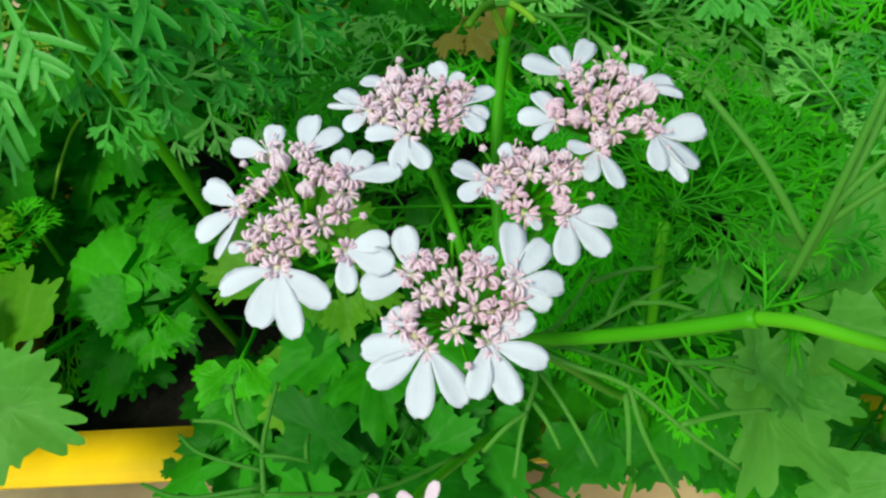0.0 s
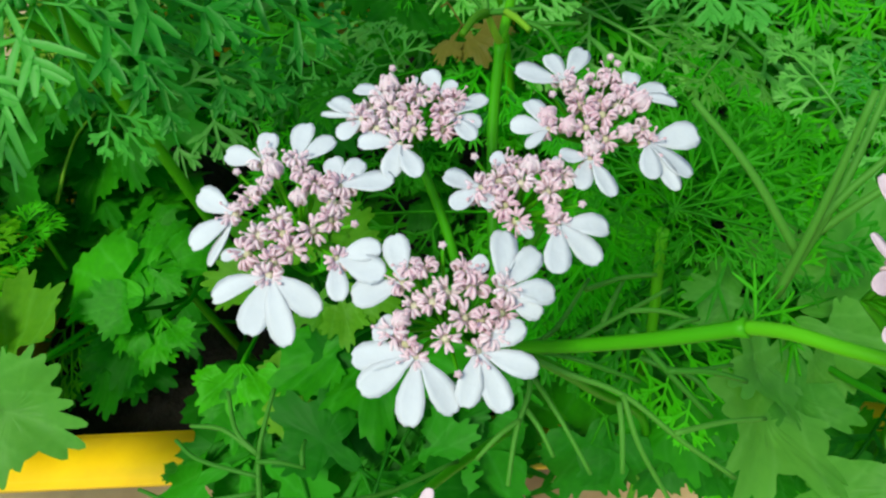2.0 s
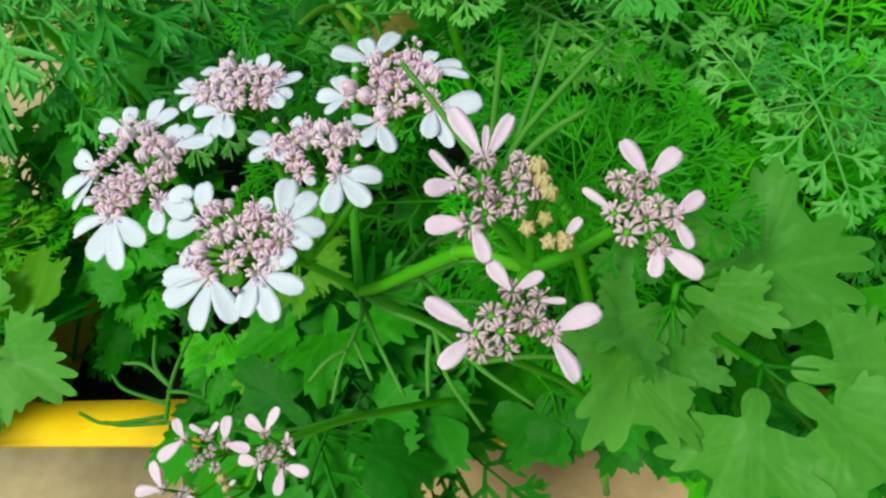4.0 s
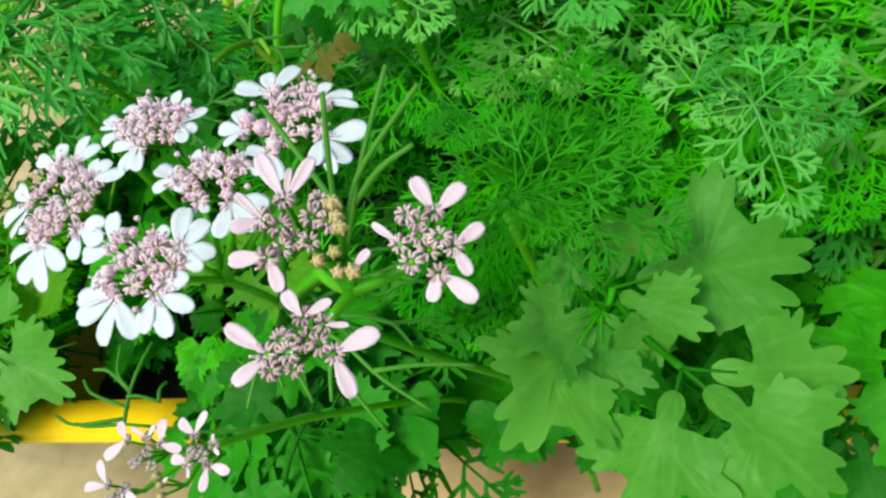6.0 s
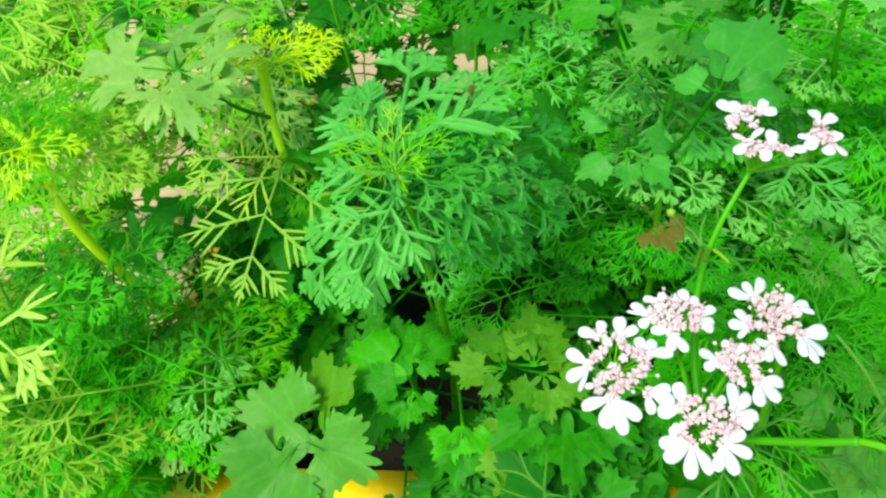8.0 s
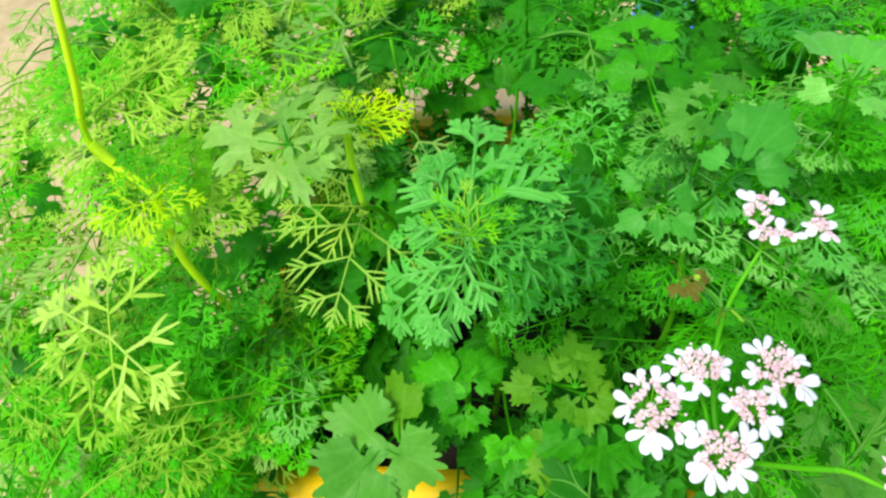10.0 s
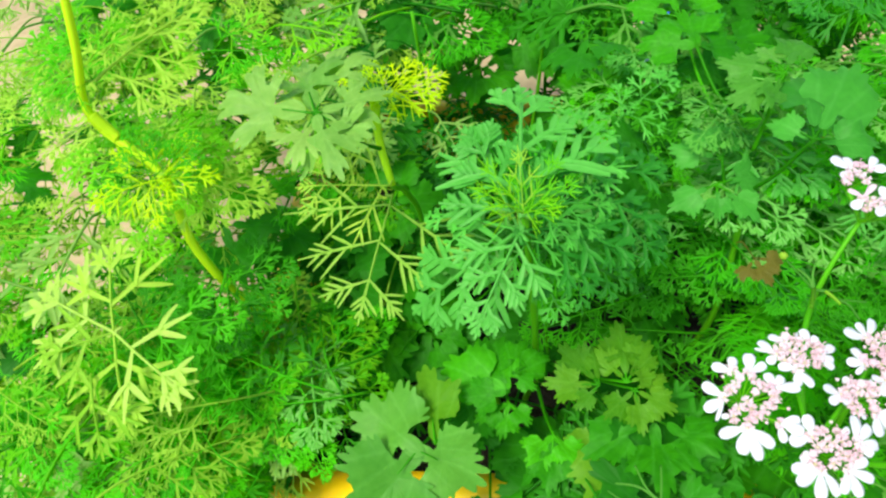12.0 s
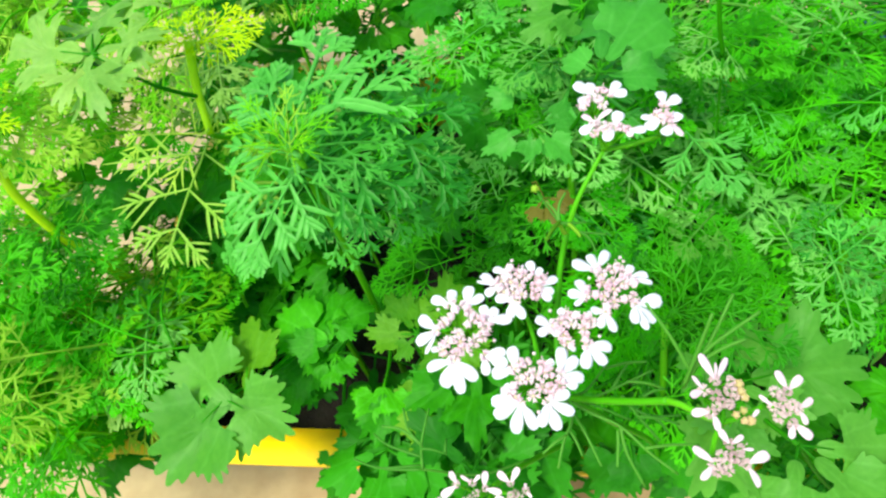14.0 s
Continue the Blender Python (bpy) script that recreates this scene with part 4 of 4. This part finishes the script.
for k in range(34):
    a = Vector((rng.uniform(-45, 60), rng.uniform(125, 225), 0))
    a.z = 188 + 0.25 * (a.y - 125) + rng.uniform(-6, 10)
    yaw = rng.uniform(0, 6.283)
    leaf(right_back, rng.choice((F_GREEN[0], F_BRIGHT[1], F_GREEN[3], S_MID[1])), a, a + Vector((math.cos(yaw), math.sin(yaw) - 0.4, rng.uniform(-0.1, 0.3))) * rng.uniform(26, 36))

# the large leaf on the right
right = plant_at(0.105, 0.100, "coriander plant with a large compound leaf of broad lobed leaflets", top=(0.100, 0.085, 0.15))
big_leaf(right, (102, 70, 150), (75, 65, 194), [(69, 38, 190), (99, 46, 190), (105, 66, 192)], FRESH, 31, (-0.05, -0.5, 1), 0.42, 1.25, gap=0.16, tooth=0.24)
big_leaf(right, (75, 65, 194), (61, 84, 190), [(44, 90, 190), (68, 107, 192), (99, 97, 194), (80, 72, 194)], FRESH, 35, (-0.05, -0.5, 1), 0.42, 1.2, gap=0.14, tooth=0.24)
big_leaf(right, (62, 83, 192), (60.5, 75, 196), [(47, 60, 207), (49, 45, 200), (62, 55, 190), (70, 69, 189)], FRESH, 37, (0.35, -0.5, 1), 0.4, 1.15, gap=0.1, tooth=0.24)
far_right = plant_at(0.110, 0.170, "coriander plant with pale olive dissected leaves", top=(0.095, 0.13, 0.20))
for k, tip in enumerate(((76, 117, 207), (84, 138, 215), (104, 134, 213), (97, 98, 195), (108, 116, 206))):
    leaf(far_right, F_FRESH[0] if k in (0, 3) else F_BLUISH[k % 5], (88, 120, 206), tip)
leaf(far_right, F_FRESH[2], (78, 128, 203), (67, 143, 212))

# the fine bright bush to the right
side = plant_at(0.042, 0.120, "feathery bright green coriander shoots", top=(0.040, 0.095, 0.20))
for k, tip in enumerate(((72, 98, 215), (66, 112, 216), (54, 124, 220), (38, 126, 218), (22, 112, 216), (58, 86, 204), (34, 84, 202), (76, 86, 206))):
    leaf(side, S_BRIGHT[k % 4], (42, 98, 203), tip)

# the feathery bush in the middle
bush = plant_at(-0.068, 0.135, "dense feathery bluish-green coriander shoot with a fresh tip", top=(-0.067, 0.104, 0.255))
for k, tip in enumerate(((-106, 92, 213), (-78, 72, 236), (-50, 85, 224), (-26, 103, 226), (-17, 124, 236), (-22, 150, 250), (-46, 156, 262), (-88, 133, 263), (-104, 118, 240), (-74, 160, 264), (-38, 120, 250))):
    leaf(bush, S_WIDE[k % 4] if k in (0, 1, 7, 9) else S_BLUISH[k % 5], (-68, 103, 246 if k < 9 else 254), tip)
for k in range(7):
    a = k * 0.9
    leaf(bush, S_TIP[k % 3], (-67, 102, 254), (-67 + 13 * math.cos(a), 102 + 12 * math.sin(a), 269))
leaf(bush, S_BLUISH[2], (-40, 165, 240), (-20, 186, 252))

# the yellowing shoots on the left
mid_yellow = plant_at(-0.125, 0.185, "yellowing coriander shoot with a lemon-coloured tip and open pale leaves", top=None)
strand(mid_yellow, [(-0.118, 0.180, SOIL_Z - 0.004), (-0.117, 0.170, 0.17), (-0.115, 0.148, 0.213), (-0.116, 0.1352, 0.2288)], 0.0013, 0.0011, STEM)
strand(mid_yellow, [(-0.116, 0.135, 0.229), (-0.122, 0.146, 0.240), (-0.125, 0.156, 0.252)], 0.0013, 0.0018, STEM_YELLOW)
leaf(mid_yellow, S_YELLOW[0], (-115, 129, 229), (-119, 86, 215))
leaf(mid_yellow, S_YELLOW[1], (-117, 133, 231), (-153, 133, 229))
for k in range(7):
    a = 0.4 + k * 0.9
    leaf(mid_yellow, S_LEMON[k % 3], (-123, 158, 250), (-119 + 20 * math.cos(a), 160 + 15 * math.sin(a), 258))
big_leaf(mid_yellow, (-121, 144, 238), (-131, 120, 271), [(-167, 122, 272), (-133, 99, 270), (-119, 97, 269), (-112, 110, 271), (-147, 150, 274), (-132, 158, 274), (-109, 130, 272)], OLIVE, 81, (0, -0.4, 1), 0.10, 1.05, "pale olive deeply cut leaf", 0.34, 0.08)

left = plant_at(-0.150, 0.140, "leggy coriander plant with a thick yellow-green stem", top=None)
strand(left, [(-0.150, 0.140, SOIL_Z - 0.004), (-0.174, 0.114, 0.170), (-0.184, 0.108, 0.216), (-0.190, 0.116, 0.245), (-0.211, 0.122, 0.262), (-0.204, 0.124, 0.290), (-0.200, 0.135, 0.330)], 0.0019, 0.0013, STEM_YELLOW)
for k, tip in enumerate(((-226, 146, 252), (-152, 119, 235), (-180, 142, 255), (-210, 102, 238), (-194, 94, 232), (-162, 136, 246), (-232, 120, 250), (-200, 134, 256), (-174, 106, 240), (-204, 112, 250), (-170, 128, 252))):
    leaf(left, S_LIME[k % 4], (-188, 115, 246), tip)
for k in range(6):
    a = k * 1.05
    leaf(left, S_LEMON[k % 3] if k % 2 else S_BRIGHT[k % 4], (-189, 116, 244), (-189 + 16 * math.cos(a), 116 + 14 * math.sin(a), 255))
for k, tip in enumerate(((-206, 96, 250), (-180, 92, 246), (-166, 112, 252), (-200, 122, 262), (-176, 124, 260))):
    leaf(left, (S_LEMON + S_BRIGHT)[k], (-187, 107, 250), tip)
for k, tip in enumerate(((-236, 150, 288), (-180, 160, 290), (-225, 110, 275), (-240, 130, 270))):
    leaf(left, S_LIME[k % 4], (-205, 124, 275), tip)
for a, b in (((-186.5, 111, 232), (-190, 116, 245)), ((-203, 120, 256), (-210.5, 122, 262.5))):
    strand(left, [mm(*a), mm(*a).lerp(mm(*b), 0.5), mm(*b)], 0.0016, 0.0023, STEM_YELLOW, "leaf_sheath", knob=0.15)

front_left = plant_at(-0.160, 0.115, "low coriander plant with yellowing forked leaves", top=(-0.196, 0.078, 0.205), r=0.0008)
for k, tip in enumerate(((-240, 84, 216), (-226, 60, 210), (-190, 44, 196), (-166, 52, 216), (-208, 96, 232))):
    leaf(front_left, S_PALE[k % 3], (-199, 72, 213), tip)
for k, tip in enumerate(((-160, 84, 214), (-214, 98, 222), (-186, 96, 220))):
    leaf(front_left, F_GREEN[k], (-196, 80, 205), tip)
leaf(front_left, S_PALE[1], (-203, 58, 206), (-196, 36, 192))
for k, tip in enumerate(((-150, 96, 200), (-166, 80, 196), (-196, 90, 198), (-178, 72, 190), (-205, 110, 206), (-150, 112, 206), (-168, 100, 214))):
    leaf(left, S_MID[0] if k % 2 else S_BRIGHT[k % 4], (-178, 110, 202), tip)

# ---- the rest of the bed: leaf upon leaf, down to the soil ----
rng = random.Random(11)
GRID = []
for i in range(7):
    for j in range(4):
        x, y = -0.15 + 0.07 * i + rng.uniform(-0.015, 0.015), 0.14 + 0.055 * j + rng.uniform(-0.012, 0.012)
        GRID.append((plant_at(x, y, "leafy coriander plant crowded among others", top=(x + rng.uniform(-0.02, 0.02), y - 0.01, 0.135 + rng.uniform(0, 0.03)), r=0.0011), x, y))


def canopy(x, y):
    h = 0.168 + 0.34 * (y - 0.06)
    return min(h, 0.238) + 0.012 * noise.noise((x * 14, y * 14, 2.0))


GAPS = ((-0.075, 0.125, 0.035, 0.13), (-0.028, 0.120, 0.015, 0.15), (-0.132, 0.162, 0.032, 0.18), (-0.112, 0.115, 0.034, 0.125), (-0.160, 0.142, 0.026, 0.17), (-0.045, 0.115, 0.014, 0.14), (-0.06, 0.215, 0.02, 0.17), (-0.09, 0.24, 0.03, 0.15), (-0.08, 0.295, 0.020, 0.13), (-0.07, 0.32, 0.014, 0.12), (-0.14, 0.33, 0.025, 0.13))
count = 0
while count < 1000:
    x, y = rng.uniform(-0.38, 0.30), rng.uniform(0.045, 0.42)
    if y < 0.102 and x > -0.012:
        continue
    if y < 0.098 + 0.07 * x and -0.16 < x < -0.05:
        continue
    if (x + 0.083) ** 2 + (y - 0.100) ** 2 < 0.018 ** 2:
        continue
    deep = rng.random()
    z = canopy(x, y) - 0.008 - 0.075 * deep
    if (x - 0.0) ** 2 + (y - 0.05) ** 2 < 0.05 ** 2:
        z = min(z, 0.165)
    if y < 0.09:
        z = min(z, 0.172)
    if z < 0.10:
        continue
    if any((x - gx) ** 2 + (y - gy) ** 2 < gr ** 2 and z > gz for gx, gy, gr, gz in GAPS):
        continue
    yaw = rng.uniform(0, 6.283)
    size = rng.uniform(0.030, 0.052)
    d = Vector((math.cos(yaw), math.sin(yaw) - 0.25, rng.uniform(-0.35, 0.25)))
    base = Vector((x, y, z))
    tip = base + d.normalized() * size
    if tip.y < 0.032 or (tip.y < 0.09 and -0.155 < tip.x < -0.055):
        continue
    warm = max(0.0, min(1.0, (-0.10 - x) / 0.08)) * (1 - 0.4 * deep)
    if y < 0.125 and x > -0.185:
        warm *= 0.35
    q = rng.random()
    if x < -0.185 and y > 0.11 and (z < (0.12 if x > -0.24 and y > 0.16 else 0.165) or rng.random() < 0.35):
        continue
    if q < warm * 0.9:
        me = rng.choice(F_LIME[1::2] + F_LIME + F_OLIVE if deep < 0.5 else F_LIME + B_LIME + F_GREEN[:2])
    elif x > 0.05 and y > 0.13 and deep < 0.6:
        me = rng.choice(F_BRIGHT + F_GREEN + F_BLUISH + F_FRESH)
    # front leaves take only the darker green, which stands in for shade
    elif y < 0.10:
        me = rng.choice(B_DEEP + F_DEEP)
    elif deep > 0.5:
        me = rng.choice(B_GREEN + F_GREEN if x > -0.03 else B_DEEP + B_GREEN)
    elif q < 0.5:
        me = rng.choice(F_GREEN + F_BRIGHT)
    elif q < 0.84:
        me = rng.choice(F_BLUISH + F_DEEP + F_FRESH)
    else:
        me = rng.choice(B_GREEN + B_DEEP)
    owner = min(GRID, key=lambda g: (g[1] - x) ** 2 + (g[2] - y) ** 2)[0]
    part("leaf", me, owner, aim(base, tip, (rng.uniform(-0.4, 0.4), -0.45 + rng.uniform(-0.35, 0.35), 1)))
    count += 1

# bare upright stalks in the shade at the back
for k in range(9):
    x, y = rng.uniform(-0.125, -0.035), rng.uniform(0.24, 0.335)
    owner = min(GRID, key=lambda g: (g[1] - x) ** 2 + (g[2] - y) ** 2)[0]
    lean = rng.uniform(-0.015, 0.015)
    strand(owner, [(x, y, SOIL_Z - 0.004), (x + lean, y - 0.004, 0.15), (x + 1.4 * lean, y - 0.012, rng.uniform(0.21, 0.25))], 0.0013, 0.0008, rng.choice((STEM, GREEN)))

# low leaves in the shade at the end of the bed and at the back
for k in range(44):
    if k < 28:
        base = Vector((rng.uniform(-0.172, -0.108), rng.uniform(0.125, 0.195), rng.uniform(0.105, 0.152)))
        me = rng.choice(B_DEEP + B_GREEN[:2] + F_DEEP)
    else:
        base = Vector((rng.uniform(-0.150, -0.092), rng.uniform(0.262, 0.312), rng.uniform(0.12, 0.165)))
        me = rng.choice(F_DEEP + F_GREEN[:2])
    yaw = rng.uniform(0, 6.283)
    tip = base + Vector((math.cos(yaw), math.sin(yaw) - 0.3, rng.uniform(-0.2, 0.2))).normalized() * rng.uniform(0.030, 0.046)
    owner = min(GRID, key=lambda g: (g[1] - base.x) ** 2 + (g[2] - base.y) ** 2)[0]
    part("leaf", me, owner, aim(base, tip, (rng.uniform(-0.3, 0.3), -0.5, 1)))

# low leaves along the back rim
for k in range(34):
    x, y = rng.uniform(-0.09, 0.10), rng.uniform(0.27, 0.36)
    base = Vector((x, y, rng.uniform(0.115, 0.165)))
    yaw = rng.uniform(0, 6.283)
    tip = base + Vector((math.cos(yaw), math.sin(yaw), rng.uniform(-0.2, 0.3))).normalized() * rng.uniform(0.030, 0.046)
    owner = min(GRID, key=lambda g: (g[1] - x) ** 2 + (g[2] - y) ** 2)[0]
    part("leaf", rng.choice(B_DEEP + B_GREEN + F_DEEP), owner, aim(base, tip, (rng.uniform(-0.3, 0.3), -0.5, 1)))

# low leaves that hang over the front rim, shade put into their dark green
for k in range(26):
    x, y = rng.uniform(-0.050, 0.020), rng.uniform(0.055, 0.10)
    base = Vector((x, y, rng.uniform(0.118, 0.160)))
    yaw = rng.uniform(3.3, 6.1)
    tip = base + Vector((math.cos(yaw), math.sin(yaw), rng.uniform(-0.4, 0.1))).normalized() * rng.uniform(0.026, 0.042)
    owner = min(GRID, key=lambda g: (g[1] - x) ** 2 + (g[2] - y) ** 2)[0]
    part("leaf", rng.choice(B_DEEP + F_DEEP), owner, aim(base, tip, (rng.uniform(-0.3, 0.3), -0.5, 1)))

# a few broad leaves that hang over the rim below the flowers; their deep green imitates shade
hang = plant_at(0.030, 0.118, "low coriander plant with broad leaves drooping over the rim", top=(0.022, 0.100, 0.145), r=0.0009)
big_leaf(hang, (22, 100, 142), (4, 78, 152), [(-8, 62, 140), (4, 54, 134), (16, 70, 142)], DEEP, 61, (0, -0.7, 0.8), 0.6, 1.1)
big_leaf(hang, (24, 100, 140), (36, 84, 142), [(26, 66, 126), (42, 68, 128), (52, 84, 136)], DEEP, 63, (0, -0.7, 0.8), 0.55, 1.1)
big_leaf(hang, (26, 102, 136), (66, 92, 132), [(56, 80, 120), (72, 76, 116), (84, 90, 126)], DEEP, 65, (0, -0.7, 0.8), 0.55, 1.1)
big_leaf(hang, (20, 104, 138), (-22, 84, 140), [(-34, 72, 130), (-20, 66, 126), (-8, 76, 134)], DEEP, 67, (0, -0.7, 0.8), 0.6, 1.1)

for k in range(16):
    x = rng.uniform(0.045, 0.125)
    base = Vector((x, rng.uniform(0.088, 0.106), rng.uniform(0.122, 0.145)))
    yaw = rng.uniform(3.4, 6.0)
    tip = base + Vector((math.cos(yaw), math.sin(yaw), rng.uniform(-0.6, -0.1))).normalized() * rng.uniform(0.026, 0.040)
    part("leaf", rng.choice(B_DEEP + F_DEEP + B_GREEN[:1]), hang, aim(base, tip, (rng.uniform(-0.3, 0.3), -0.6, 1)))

# low growth that leans out over the front corner
for k in range(110):
    x, y = rng.uniform(-0.255, -0.150), rng.uniform(0.035, 0.105)
    base = Vector((x, y, rng.uniform(0.130, 0.185)))
    yaw = rng.uniform(0, 6.283)
    tip = base + Vector((math.cos(yaw), math.sin(yaw) - 0.3, rng.uniform(-0.3, 0.2))).normalized() * rng.uniform(0.030, 0.048)
    if tip.x > -0.150:
        continue
    owner = min(GRID, key=lambda g: (g[1] - x) ** 2 + (g[2] - y) ** 2)[0]
    part("leaf", rng.choice(F_BRIGHT + F_GREEN[:2] + F_LIME[:4]), owner, aim(base, tip, (rng.uniform(-0.3, 0.3), -0.5, 1)))

for k in range(18):
    base = Vector((rng.uniform(-0.172, -0.132), rng.uniform(0.068, 0.104), rng.uniform(0.155, 0.178)))
    yaw = rng.uniform(0, 6.283)
    tip = base + Vector((math.cos(yaw), math.sin(yaw) - 0.3, rng.uniform(-0.2, 0.2))).normalized() * rng.uniform(0.026, 0.040)
    part("leaf", rng.choice((F_GREEN[0], F_GREEN[2], F_BRIGHT[0], F_FRESH[0], F_LIME[0])), front_left, aim(base, tip, (rng.uniform(-0.3, 0.3), -0.5, 1)))

# sunnier growth at both ends of the bed
for k in range(300):
    if k < 140:
        x, y = rng.uniform(-0.34, -0.15), rng.uniform(0.07, 0.38)
        me = rng.choice(F_LIME + F_LIME[1::2] + F_OLIVE + F_BRIGHT[:1])
    else:
        x, y = rng.uniform(0.06, 0.28), rng.uniform(0.13, 0.40)
        me = rng.choice(F_BRIGHT + F_FRESH + F_GREEN[:2])
    z = canopy(x, y) + rng.uniform(-0.022, 0.012)
    if y < 0.10:
        z = min(z, 0.185)
    if any((x - gx) ** 2 + (y - gy) ** 2 < gr ** 2 and z > gz for gx, gy, gr, gz in GAPS):
        continue
    yaw = rng.uniform(0, 6.283)
    base = Vector((x, y, z))
    tip = base + Vector((math.cos(yaw), math.sin(yaw) - 0.3, rng.uniform(-0.35, 0.2))).normalized() * rng.uniform(0.030, 0.050)
    owner = min(GRID, key=lambda g: (g[1] - x) ** 2 + (g[2] - y) ** 2)[0]
    part("leaf", me, owner, aim(base, tip, (rng.uniform(-0.4, 0.4), -0.45 + rng.uniform(-0.3, 0.3), 1)))


# ---- far things on the yard floor ----
def pot(x, y, r, h, label):
    """A tapered round pot with a rolled rim."""
    p = thing("plant_pot", (x, y, 0), label, "plant pot")
    s = Sheet()
    rings = [(0.0, 0.0), (r * 0.74, 0.0), (r * 0.78, 0.004), (r * 0.97, h * 0.86), (r * 1.06, h * 0.87), (r * 1.06, h), (r * 0.98, h), (r * 0.92, h * 0.84), (r * 0.72, 0.01), (0.0, 0.01)]
    n = 28
    verts = [(q * math.cos(6.28319 * k / n), q * math.sin(6.28319 * k / n), z) for q, z in rings for k in range(n)]
    s.add(verts, [(i * n + k, i * n + (k + 1) % n, (i + 1) * n + (k + 1) % n, (i + 1) * n + k) for i in range(len(rings) - 1) for k in range(n)])
    part("body", s.mesh("body", BLUE), p, Matrix.Translation((x, y, 0)))


pot(0.22, 0.43, 0.05, 0.075, "small blue plastic pot on the yard floor")
pot(0.04, 0.57, 0.04, 0.065, "small blue plastic pot behind the planter")
